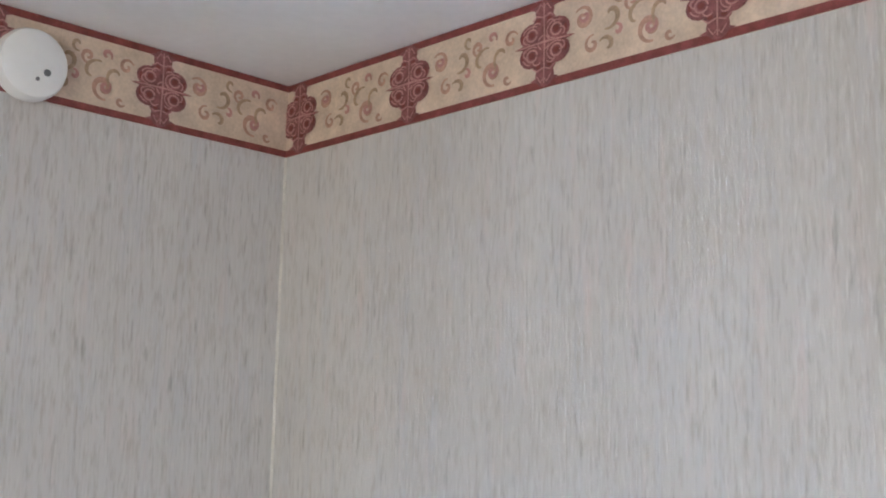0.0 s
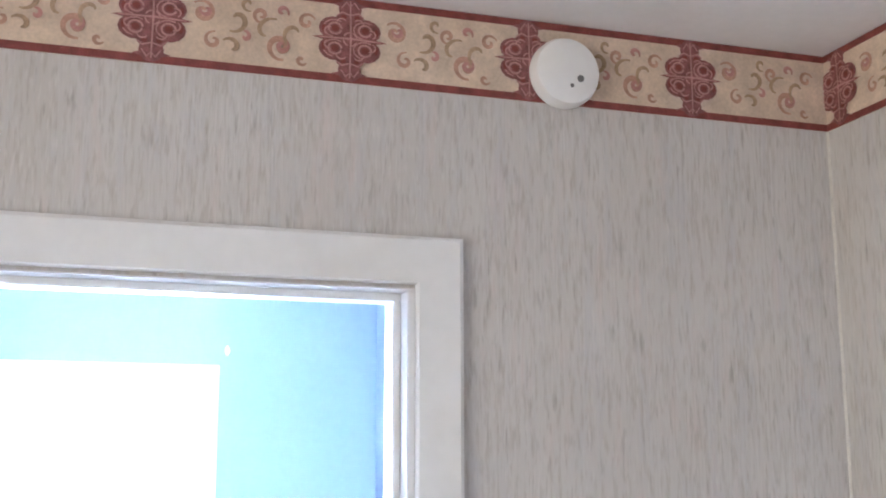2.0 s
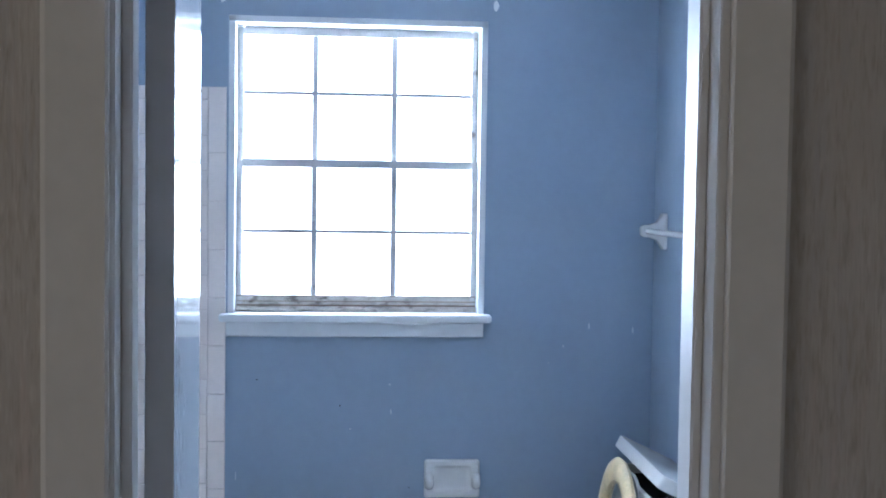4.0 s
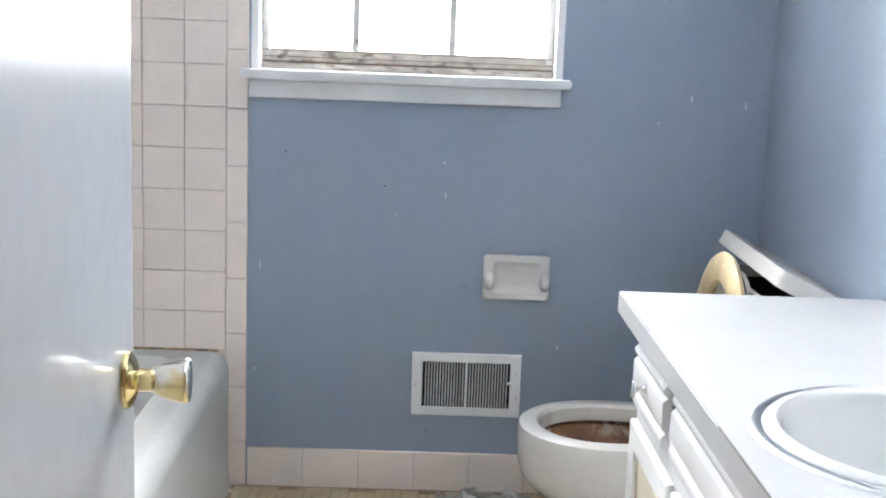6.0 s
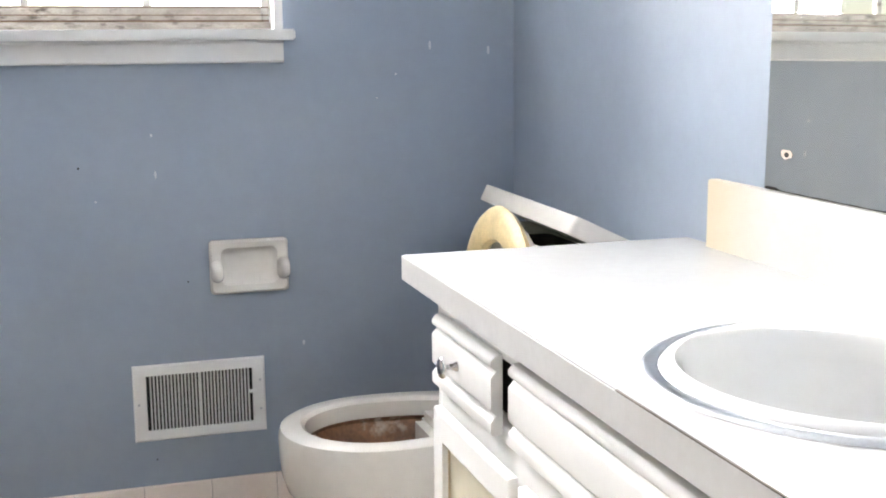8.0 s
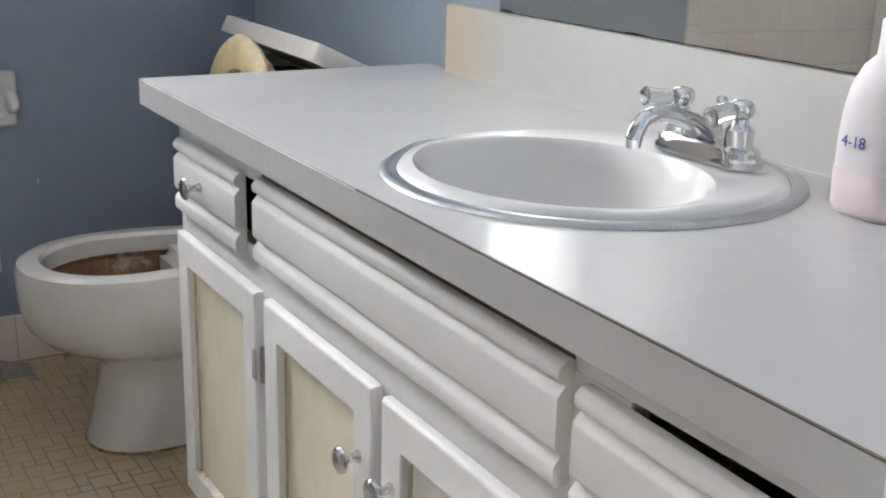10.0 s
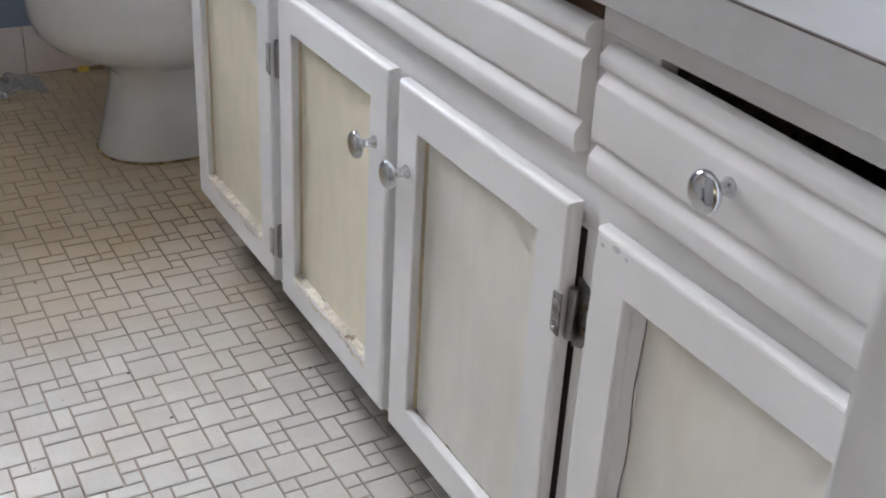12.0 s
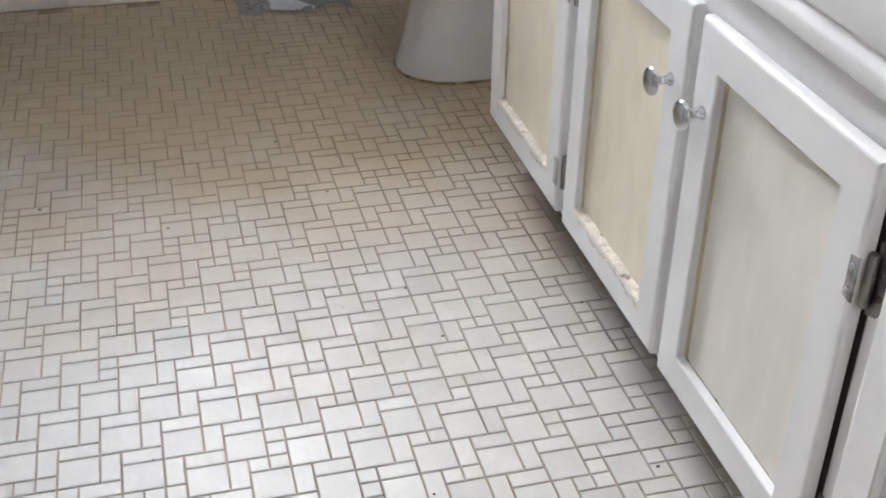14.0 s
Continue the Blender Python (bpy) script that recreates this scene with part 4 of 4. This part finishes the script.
# bottle
BO = (1.274, -1.967, CZT + 0.0005)
bottle = thing("soap_bottle", BO, "translucent white plastic bottle with pink soap and blue writing", "bottle")
bl = [superellipse(BO[0], BO[1], 0.030 * k, 0.043 * k, BO[2] + h, 36, 2.6) for k, h in ((0.9, 0), (1.0, 0.005), (1.03, 0.03), (1.02, 0.07), (0.97, 0.10), (0.86, 0.125), (0.62, 0.145), (0.38, 0.155), (0.36, 0.17))]
part("body", loft(bl, True, True, True), M_BOTTLE, bottle, smooth=True)
part("soap_level", loft([superellipse(BO[0], BO[1], 0.0303 * k, 0.0434 * k, BO[2] + h, 36, 2.6) for k, h in ((0.93, 0.002), (1.012, 0.006), (1.038, 0.03), (1.036, 0.045))], True, False, False), M_PINK, bottle, "pink soap showing through", True)
part("cap", lathe([(0.014, 0.17), (0.0145, 0.172), (0.0145, 0.188), (0.012, 0.190)], BO, n=24), M_PLASTIC, bottle, smooth=True)
txt = bpy.data.curves.new("date", 'FONT')
txt.body, txt.size, txt.extrude, txt.align_x = "4-18", 0.016, 0.0003, 'CENTER'
tmp = new("date_temp", txt)
dg = bpy.context.evaluated_depsgraph_get()
me = bpy.data.meshes.new_from_object(tmp.evaluated_get(dg))
bpy.data.objects.remove(tmp)
me.materials.clear()
me.materials.append(M_BLUEINK)
ink = new("writing", me)
ink.parent = bottle
ink.matrix_parent_inverse = Matrix.Translation(-bottle.location)
ink.matrix_basis = pose(BO[0] - 0.0314, BO[1] + 0.008, BO[2] + 0.068, 90, 0, -90)
tagged(ink, "blue handwritten date")

# mirror
mir = thing("mirror", (XR, -1.75, 0.886), "frameless wall mirror with desilvered lower edge over the vanity", "mirror")
part("glass", box(XR - 0.006, XR - 0.0005, -2.40, -1.119, 0.8905, 1.80, 0.0008), M_MIRROR, mir)
rnd = random.Random(5)
bm = bmesh.new()
top, bot = [], []
for i in range(90):
    y = -1.121 - i * 0.0143
    bot.append(bm.verts.new((XR - 0.0064, y, 0.8910)))
    top.append(bm.verts.new((XR - 0.0064, y, 0.8916 + 0.0010 * rnd.random() + (0.0036 if i < 3 or 20 < i < 26 else 0) * rnd.random())))
for i in range(89):
    bm.faces.new((bot[i], bot[i + 1], top[i + 1], top[i]))
part("desilvered_edge", bm, M_DESILV, mir, "black corroded edge")
bm = bmesh.new()
ring = [(XR - 0.0064, -1.174 + (0.012 + 0.006 * rnd.random()) * math.cos(a * 0.524), 0.948 + (0.0055 + 0.004 * rnd.random()) * math.sin(a * 0.524)) for a in range(12)]
bm.faces.new([bm.verts.new(p) for p in ring])
part("worn_spot", bm, M_GROUT, mir, "pale worn spot")
bm = bmesh.new()
bm.faces.new([bm.verts.new((XR - 0.0068, -1.175 + 0.0068 * math.cos(a * 0.785), 0.9475 + 0.0040 * math.sin(a * 0.785))) for a in range(8)])
part("worn_spot_core", bm, M_DARK, mir)
mir.location.x -= 0.007
mir.location.z -= 0.0085
mir.rotation_euler.x = radians(0.5)
mir.rotation_euler.y = math.atan(0.007 / 0.91)

# ---- toilet ----
TYC = -0.515
toilet = thing("toilet", (1.0, TYC, 0), "white porcelain toilet with rust stained bowl and raised seat", "toilet")


def egg(front, back, half, z, n=44):
    """Outline of a bowl that points towards -x."""
    out = []
    cx = front + half * 1.12
    for i in range(n):
        a = 2 * math.pi * i / n
        c, s = math.cos(a), math.sin(a)
        x = cx + c * ((cx - front) if c < 0 else (back - cx))
        out.append((x, TYC + half * math.copysign(abs(s) ** 0.92, s), z))
    return out


loops = [egg(0.815, 1.27, 0.108, 0.0), egg(0.814, 1.27, 0.109, 0.010), egg(0.830, 1.26, 0.101, 0.06), egg(0.846, 1.25, 0.092, 0.13), egg(0.852, 1.24, 0.090, 0.165), egg(0.840, 1.24, 0.096, 0.185),
         egg(0.795, 1.23, 0.125, 0.205), egg(0.745, 1.23, 0.155, 0.228), egg(0.718, 1.24, 0.172, 0.255), egg(0.708, 1.245, 0.180, 0.285), egg(0.704, 1.25, 0.183, 0.345),
         egg(0.704, 1.25, 0.183, 0.365), egg(0.708, 1.245, 0.179, 0.379), egg(0.720, 1.235, 0.170, 0.385), egg(0.748, 1.16, 0.142, 0.384), egg(0.756, 1.15, 0.135, 0.377), egg(0.758, 1.148, 0.133, 0.345)]
part("bowl", loft(loops, True, True, False), M_PORC, toilet, smooth=True)
loops = [egg(0.758, 1.148, 0.133, 0.345), egg(0.750, 1.150, 0.138, 0.335), egg(0.775, 1.12, 0.115, 0.29), egg(0.83, 1.06, 0.075, 0.22), egg(0.87, 1.0, 0.045, 0.19)]
part("bowl_inside", loft(loops, True, False, True), M_RUST, toilet, "rust and scale stained bowl inside", True)
part("base_caulk", loft([egg(0.811, 1.274, 0.112, 0.0002), egg(0.811, 1.274, 0.112, 0.003), egg(0.816, 1.27, 0.107, 0.005)]), M_CAULK, toilet, "dark dirty caulk round the base")
part("pedestal_back", box(1.0, 1.30, TYC - 0.10, TYC + 0.10, 0.18, 0.365, 0.02), M_PORC, toilet, smooth=True)
TNX0, TNX1, TNY0, TNY1 = 1.192, 1.379, TYC - 0.245, TYC + 0.245
tk = [rrect(TNX0 + g, TNX1 - 0.002, TNY0 + g, TNY1 - g, 0.03, z) for g, z in ((0.012, 0.365), (0.004, 0.375), (0.0, 0.72), (0.002, 0.728))]
tk += [rrect(TNX0 + 0.016, TNX1 - 0.018, TNY0 + 0.016, TNY1 - 0.016, 0.02, z) for z in (0.728, 0.42)]
part("tank", loft(tk, True, True, True), M_PORC, toilet, smooth=True)
# inner faces coloured near black for the shade inside the open tank
part("tank_lining", loft([rrect(TNX0 + 0.017, TNX1 - 0.019, TNY0 + 0.017, TNY1 - 0.017, 0.02, z) for z in (0.70, 0.421)], True, False, True), M_DARK, toilet)


def seat_ring(x, ry, rz, zc, w, t):
    """Upright horseshoe seat in the y-z plane, leaning back a little."""
    loops = []
    n = 30
    for i in range(n + 1):
        a = radians(-62 + 304 * i / n)
        c, s = math.cos(a), math.sin(a)
        loop = []
        for k in range(10):
            b = 2 * math.pi * k / 10
            rr = w * 0.5 * math.cos(b)
            dx = t * 0.5 * math.sin(b)
            z = zc + (rz - w * 0.5 + rr) * s
            loop.append((x + dx + (z - 0.40) * 0.06, TYC + (ry - w * 0.5 + rr) * c, z))
        loops.append(loop)
    return loft(loops, True, True, True)


part("seat", seat_ring(1.140, 0.202, 0.210, 0.588, 0.074, 0.036), M_SEAT, toilet, "yellowed raised toilet seat", True)
part("seat_cover", loft([[(1.170 + (z - 0.40) * 0.06 + d, TYC + y, z) for y, z in [(0.165 * math.cos(radians(a)), 0.565 + 0.19 * math.sin(radians(a))) for a in range(0, 360, 12)]] for d in (0.0, 0.010)], True, True, True), M_PORC, toilet, "white seat cover leaning on the tank", True)
for s in (-1, 1):
    part("seat_hinge", box(1.125, 1.165, TYC + s * 0.075 - 0.018, TYC + s * 0.075 + 0.018, 0.386, 0.412, 0.005), M_SEAT, toilet)

lid = thing("tank_lid", (1.29, TYC, 0.728), "white porcelain tank lid lying askew on the open tank", "tank lid")
lx = [rrect(-0.105 + g, 0.105 - g, -0.255 + g, 0.255 - g, 0.022, z) for g, z in ((0.004, 0.0), (0.001, 0.001), (0.0, 0.004), (0.0, 0.034), (0.001, 0.037), (0.004, 0.038))]
ob = new("slab", finish(loft(lx, True, True, True), M_PORC, True))
ob.parent = lid
ob.matrix_basis = pose(0.008, 0.010, 0.003, 1.2, 25.5, 0.5)

# ---- far wall fittings ----
holder = thing("toilet_paper_holder", (0.728, 0, 0.557), "recessed white ceramic toilet paper holder, empty", "paper holder")
HX_0, HX_1, HZ_0, HZ_1 = 0.637, 0.818, 0.557, 0.682


def rrz(x0, x1, z0, z1, r, y, n=5):
    return [(a, y, b) for a, b, _ in rrect(x0, x1, z0, z1, r, 0, n)]


loops = [rrz(HX_0, HX_1, HZ_0, HZ_1, 0.010, -0.0005), rrz(HX_0, HX_1, HZ_0, HZ_1, 0.010, -0.012), rrz(HX_0 + 0.005, HX_1 - 0.005, HZ_0 + 0.005, HZ_1 - 0.005, 0.010, -0.018),
         rrz(HX_0 + 0.026, HX_1 - 0.026, HZ_0 + 0.020, HZ_1 - 0.018, 0.014, -0.017), rrz(HX_0 + 0.032, HX_1 - 0.032, HZ_0 + 0.026, HZ_1 - 0.024, 0.014, -0.009),
         rrz(HX_0 + 0.042, HX_1 - 0.042, HZ_0 + 0.034, HZ_1 - 0.032, 0.014, -0.004)]
part("plate", loft(loops, True, True, True), M_PORC, holder, smooth=True)
for s, x in ((-1, HX_0 + 0.016), (1, HX_1 - 0.012)):
    ear = [rrz(x - w, x + w, HZ_0 + 0.054 - h, HZ_0 + 0.054 + h, min(w, h) * 0.95, -y) for w, h, y in
           ((0.015, 0.027, 0.014), (0.0145, 0.025, 0.022), (0.013, 0.020, 0.034), (0.011, 0.015, 0.044), (0.008, 0.010, 0.050), (0.004, 0.005, 0.052))]
    part("roller_ear", loft(ear, True, True, True), M_PORC, holder, smooth=True)

reg = thing("wall_register", (0.6035, 0, 0.22), "white steel wall heating register with vertical louvers", "register")
RX0, RX1, RZ0, RZ1 = 0.452, 0.755, 0.2205, 0.401
bm = bmesh.new()
o = [(RX0, RZ0), (RX1, RZ0), (RX1, RZ1), (RX0, RZ1)]
i_ = [(RX0 + 0.030, RZ0 + 0.025), (RX1 - 0.030, RZ0 + 0.025), (RX1 - 0.030, RZ1 - 0.025), (RX0 + 0.030, RZ1 - 0.025)]
e_ = [(RX0 + 0.004, RZ0 + 0.004), (RX1 - 0.004, RZ0 + 0.004), (RX1 - 0.004, RZ1 - 0.004), (RX0 + 0.004, RZ1 - 0.004)]
loft([[(x, -0.0005, z) for x, z in o], [(x, -0.003, z) for x, z in o], [(x, -0.008, z) for x, z in e_], [(x, -0.0085, z) for x, z in i_], [(x, -0.0012, z) for x, z in i_]], True, False, False, bm)
part("frame", bm, M_PLASTIC, reg)
# near black sheet puts the shade of the duct into colour
part("backing", box(RX0 + 0.028, RX1 - 0.028, -0.0012, -0.0008, RZ0 + 0.023, RZ1 - 0.023), M_DARK, reg, "dark sheet standing for the unlit duct behind the louvers")
xm = 0.6035
part("mullion", box(xm - 0.0035, xm + 0.0035, -0.008, -0.0014, RZ0 + 0.025, RZ1 - 0.025, 0.001), M_PLASTIC, reg)
for side in (-1, 1):
    for k in range(14):
        x = xm + side * (0.0095 + k * 0.0079)
        bm = bmesh.new()
        loft([[(x + dx - side * 0.0, y, z) for dx, y in ((-0.0016, -0.0016), (0.0008, -0.0078), (0.0020, -0.0074), (-0.0004, -0.0014))] for z in (RZ0 + 0.025, RZ1 - 0.025)], True, True, True, bm)
        part("louver", bm, M_PLASTIC, reg)
part("lever", box(RX1 - 0.040, RX1 - 0.022, -0.020, -0.0086, 0.318, 0.324, 0.0015), M_PLASTIC, reg)
for x, z in ((RX0 + 0.012, 0.31), (RX1 - 0.012, 0.345), (RX1 - 0.012, 0.275)):
    part("screw", lathe([(0.003, 0), (0.0025, 0.0012)], (x, -0.0083, z), (0, -1, 0), 8), M_STEEL, reg)

bar = thing("towel_bar", (XR, -0.13, 1.437), "white ceramic towel bar bracket on the blue wall", "towel bar")
bm = bmesh.new()
loft([[(XR - d, -0.13 + a, 1.437 + b) for a, b, _ in rrect(-w, w, -h, h, 0.006, 0, 3)] for d, w, h in ((0.0005, 0.026, 0.057), (0.010, 0.026, 0.057), (0.016, 0.021, 0.046), (0.03, 0.019, 0.028), (0.055, 0.018, 0.020), (0.072, 0.017, 0.019), (0.080, 0.011, 0.013))], True, True, True, bm)
part("bracket", bm, M_PORC, bar, smooth=True)
part("rod", tube([(XR - 0.060, -0.13, 1.437), (XR - 0.060, -0.68, 1.437)], 0.0095, 14), M_PORC, bar, smooth=True)
bm = bmesh.new()
loft([[(XR - d, -0.70 + a, 1.437 + b) for a, b, _ in rrect(-w, w, -h, h, 0.006, 0, 3)] for d, w, h in ((0.0005, 0.026, 0.057), (0.010, 0.026, 0.057), (0.016, 0.021, 0.046), (0.03, 0.019, 0.028), (0.055, 0.018, 0.020), (0.072, 0.017, 0.019), (0.080, 0.011, 0.013))], True, True, True, bm)
part("bracket", bm, M_PORC, bar, smooth=True)

# litter on the floor by the far wall
rnd = random.Random(11)
film = thing("plastic_wrapper", (0.66, -0.11, 0), "crumpled clear plastic wrapper on the floor", "wrapper")
bm = bmesh.new()
nx, ny = 34, 16
grid = [[bm.verts.new((0.53 + 0.26 * i / nx + 0.006 * rnd.random(), -0.03 - 0.12 * j / ny + 0.006 * rnd.random() - 0.02 * math.sin(i * 0.4),
                       0.003 + 0.036 * max(0, noise.noise((i * 0.33, j * 0.45, 2.0)) + 0.25) * math.sin(math.pi * i / nx) * (0.4 + 0.6 * math.sin(math.pi * j / ny)) + 0.002 * rnd.random()))
         for j in range(ny + 1)] for i in range(nx + 1)]
for i in range(nx):
    for j in range(ny):
        bm.faces.new((grid[i][j], grid[i + 1][j], grid[i + 1][j + 1], grid[i][j + 1]))
sheet = part("sheet", bm, M_FILM, film)
cone = thing("paper_scrap", (0.665, -0.15, 0), "folded white paper scrap on the floor", "paper")
bm = bmesh.new()
loops = []
for k in range(9):
    u = k / 8
    w, h = 0.028 * (1 - 0.55 * u), 0.040 * (1 - 0.75 * u)
    loops.append([(0.60 + 0.10 * u + 0.004 * rnd.random(), -0.12 - 0.035 * u + w * (v / 9 - 0.5) + 0.003 * rnd.random(),
                   0.004 + h * abs(math.sin(math.pi * v / 9)) ** 0.7 * (0.75 + 0.35 * rnd.random())) for v in range(10)])
loft(loops, False, False, False, bm)
part("paper", bm, M_PAPERW, cone)
yel = thing("yellow_scrap", (0.90, -0.035, 0), "small yellow plastic scrap on the floor", "scrap")
part("scrap", box(0.885, 0.912, -0.045, -0.025, 0.0005, 0.012, 0.004), M_YELLOW, yel)

# grit lying about on the floor
bm = bmesh.new()
for k in range(24):
    gx, gy, gr = 0.10 + 0.80 * rnd.random(), -1.95 + 1.75 * rnd.random(), 0.0010 + 0.0018 * rnd.random() ** 2
    loft([[(gx + gr * w * math.cos(c * 1.047 + k), gy + gr * w * 0.7 * math.sin(c * 1.047 + k), 0.0002 + h * gr) for c in range(6)] for w, h in ((1.0, 0.0), (0.9, 0.5), (0.4, 0.8))], True, False, True, bm)
tagged(part("floor_grit", bm, M_TOE), "scattered dark grit and crumbs on the tile floor", "grit", "", "stuff")

# chips and scuffs in the paint of the far wall, spackle marks above the window
chips = [(1.173, 1.119, 0.003, 0.011), (1.32, 1.106, 0.003, 0.010), (1.089, 1.053, 0.003, 0.003), (1.042, 0.998, 0.002, 0.002), (0.522, 0.926, 0.003, 0.004), (0.527, 0.837, 0.0025, 0.010),
         (0.395, 0.782, 0.003, 0.0025), (0.03, 0.629, 0.002, 0.014), (0.017, 0.338, 0.003, 0.007), (0.851, 0.424, 0.003, 0.007)]
spackle = [(0.851, 2.152, 0.009, 0.017), (-0.017, 2.156, 0.009, 0.017)]
marks = [(0.362, 0.858, 0.0025, 0.003), (0.096, 0.942, 0.004, 0.0015), (0.588, 0.589, 0.002, 0.002), (0.499, 0.174, 0.002, 0.002)]
for group, mat in ((chips, M_CHIP), (marks, M_DARK), (spackle, M_SPACKLE)):
    for x, z, w, h in group:
        bm = bmesh.new()
        pts = [(x + w * (0.75 + 0.4 * rnd.random()) * math.cos(a * 0.7), z + h * (0.75 + 0.4 * rnd.random()) * math.sin(a * 0.7)) for a in range(9)]
        loft([[(px, y, pz) for px, pz in pts] for y in (-0.0003, -0.0009)], True, False, True, bm)
        part("paint_chip", bm, mat, wall_far)

# ---- tiles, last ----


def tile_mesh(w, h, t, r=0.0015):
    """A tile in the x-z plane, face towards -y, with a soft edge."""
    q = lambda g, y: [(g, y, g), (w - g, y, g), (w - g, y, h - g), (g, y, h - g)]
    return finish(loft([q(0, 0), q(0, -t + r), q(r, -t)], True, False, True), M_TILE)


meshes = {}


def wall_tile(name, parent, x, z, w, h, t=0.006, turn=None):
    key = (round(w, 4), round(h, 4), t)
    if key not in meshes:
        meshes[key] = tile_mesh(w, h, t)
    ob = new(name, meshes[key])
    ob.parent = parent
    ob.matrix_basis = turn @ Matrix.Translation((x, 0, z)) if turn else Matrix.Translation((x, -0.0012, z))
    return ob


G = 0.0015
Z0T = 0.388
zj = [Z0T] + [0.497 + 0.1113 * k for k in range(13)]
xj = [-0.061 - 0.1115 * k for k in range(8)]
xj[-1] = XL
part("grout", box(XL, -0.004, -0.001, -0.0002, 0.0, 1.872), M_GROUT, wall_far)
part("grout", box(0.0, XR, -0.0008, -0.0002, 0.0, 0.112), M_GROUT, wall_far)
for x1, x0 in zip(xj, xj[1:]):
    for z0, z1 in zip(zj, zj[1:]):
        wall_tile("tile", wall_far, x0 + G / 2, z0 + G / 2, x1 - x0 - G, z1 - z0 - G)
    wall_tile("cap_tile", wall_far, x0 + G / 2, zj[-1] + G / 2, x1 - x0 - G, 1.874 - zj[-1] - G, 0.008)
tz = [0.0] + [0.131 + 0.1534 * k for k in range(12)]
tz[-1] = 1.874
for z0, z1 in zip(tz, tz[1:]):
    wall_tile("trim_tile", wall_far, -0.0605 + G / 2, z0 + G / 2, 0.0565 - G, z1 - z0 - G, 0.008)
bx = [0.155 * k for k in range(9)] + [XR]
for x0, x1 in zip(bx, bx[1:]):
    wall_tile("base_tile", wall_far, x0 + G / 2, 0.001, x1 - x0 - G, 0.111, 0.008)
west = pose(XL + 0.0012, 0, 0, 0, 0, 90)
part("grout", box(XL + 0.0002, XL + 0.001, -1.53, -0.009, 0.386, 1.872), M_GROUT, wall_left)
for k in range(13):
    for z0, z1 in zip(zj, zj[1:]):
        wall_tile("tile", wall_left, -1.53 + 0.1165 * k + G / 2, z0 + G / 2, 0.1165 - G, z1 - z0 - G, turn=west)
    wall_tile("cap_tile", wall_left, -1.53 + 0.1165 * k + G / 2, zj[-1] + G / 2, 0.1165 - G, 1.874 - zj[-1] - G, 0.008, turn=west)


# floor mosaic: two inch squares on a slanting lattice, with upright and level bricks between, some split in two
U = 0.0245


def floor_tiles(x0, x1, y0, y1, seed):
    rnd = random.Random(seed)
    out = []
    for a in range(-60, 60):
        for b in range(-60, 60):
            i, j = 3 * a + b, -a - 3 * b
            for w, h, di, dj in ((2, 2, 0, 0), (1, 2, 2, 0), (2, 1, 1, -1)):
                bits = [(w, h, di, dj)]
                if w != h and rnd.random() < 0.22:
                    bits = [(1, 1, di, dj), (1, 1, di + (w == 2), dj + (h == 2))]
                for w2, h2, ei, ej in bits:
                    x, y = FXO + (i + ei) * U, FYO + (j + ej) * U
                    if x0 < x and x + w2 * U < x1 and y0 < y and y + h2 * U < y1:
                        out.append((x, y, w2, h2))
    return out


FG = 0.0023


def floor_mesh(w, h, mat):
    a, b = w * U - FG, h * U - FG
    q = lambda g, z: [(g, g, z), (a - g, g, z), (a - g, b - g, z), (g, b - g, z)]
    return loft([q(0, -0.0025), q(0, -0.0009), q(0.0009, 0)], True, False, True)


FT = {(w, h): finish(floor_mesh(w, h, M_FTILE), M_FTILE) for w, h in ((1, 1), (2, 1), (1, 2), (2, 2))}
FXO, FYO = 0.4347, -1.2585
rest_v, rest_f = [], []
count = 0
for x, y, w, h in floor_tiles(-0.075, 1.02, YB - 0.02, 0.012, 3):
    cx, cy = x + w * U / 2, y + h * U / 2
    if 0.30 < cx < 0.90 and -1.92 < cy < -1.28 and count < 298:
        ob = new("floor_tile", FT[(w, h)])
        ob.parent = floor
        ob.location = (x, y, 0)
        count += 1
    else:
        a, b = w * U - FG, h * U - FG
        s = len(rest_v)
        for g, z in ((0, -0.0025), (0, -0.0009), (0.0009, 0)):
            rest_v += [(x + g, y + g, z), (x + a - g, y + g, z), (x + a - g, y + b - g, z), (x + g, y + b - g, z)]
        for r in (0, 4):
            rest_f += [(s + r + k, s + r + (k + 1) % 4, s + r + 4 + (k + 1) % 4, s + r + 4 + k) for k in range(4)]
        rest_f.append((s + 8, s + 9, s + 10, s + 11))
me = bpy.data.meshes.new("floor_tiles")
me.from_pydata(rest_v, [], rest_f)
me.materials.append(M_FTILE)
rest = new("floor_tiles", me)
rest.parent = floor
tagged(rest, "cream mosaic tiles with dark grout", "", "", "stuff")

# the old vanity has sunk a little at the end by the door
for ob, lean in ((vanity, 0.3), (counter, 0.5), (sink, 0.5), (faucet, 0.5), (bottle, 0.5)):
    ob.location.z += (ob.location.y - VY1) * math.tan(radians(lean))
    ob.rotation_euler.x = radians(lean)
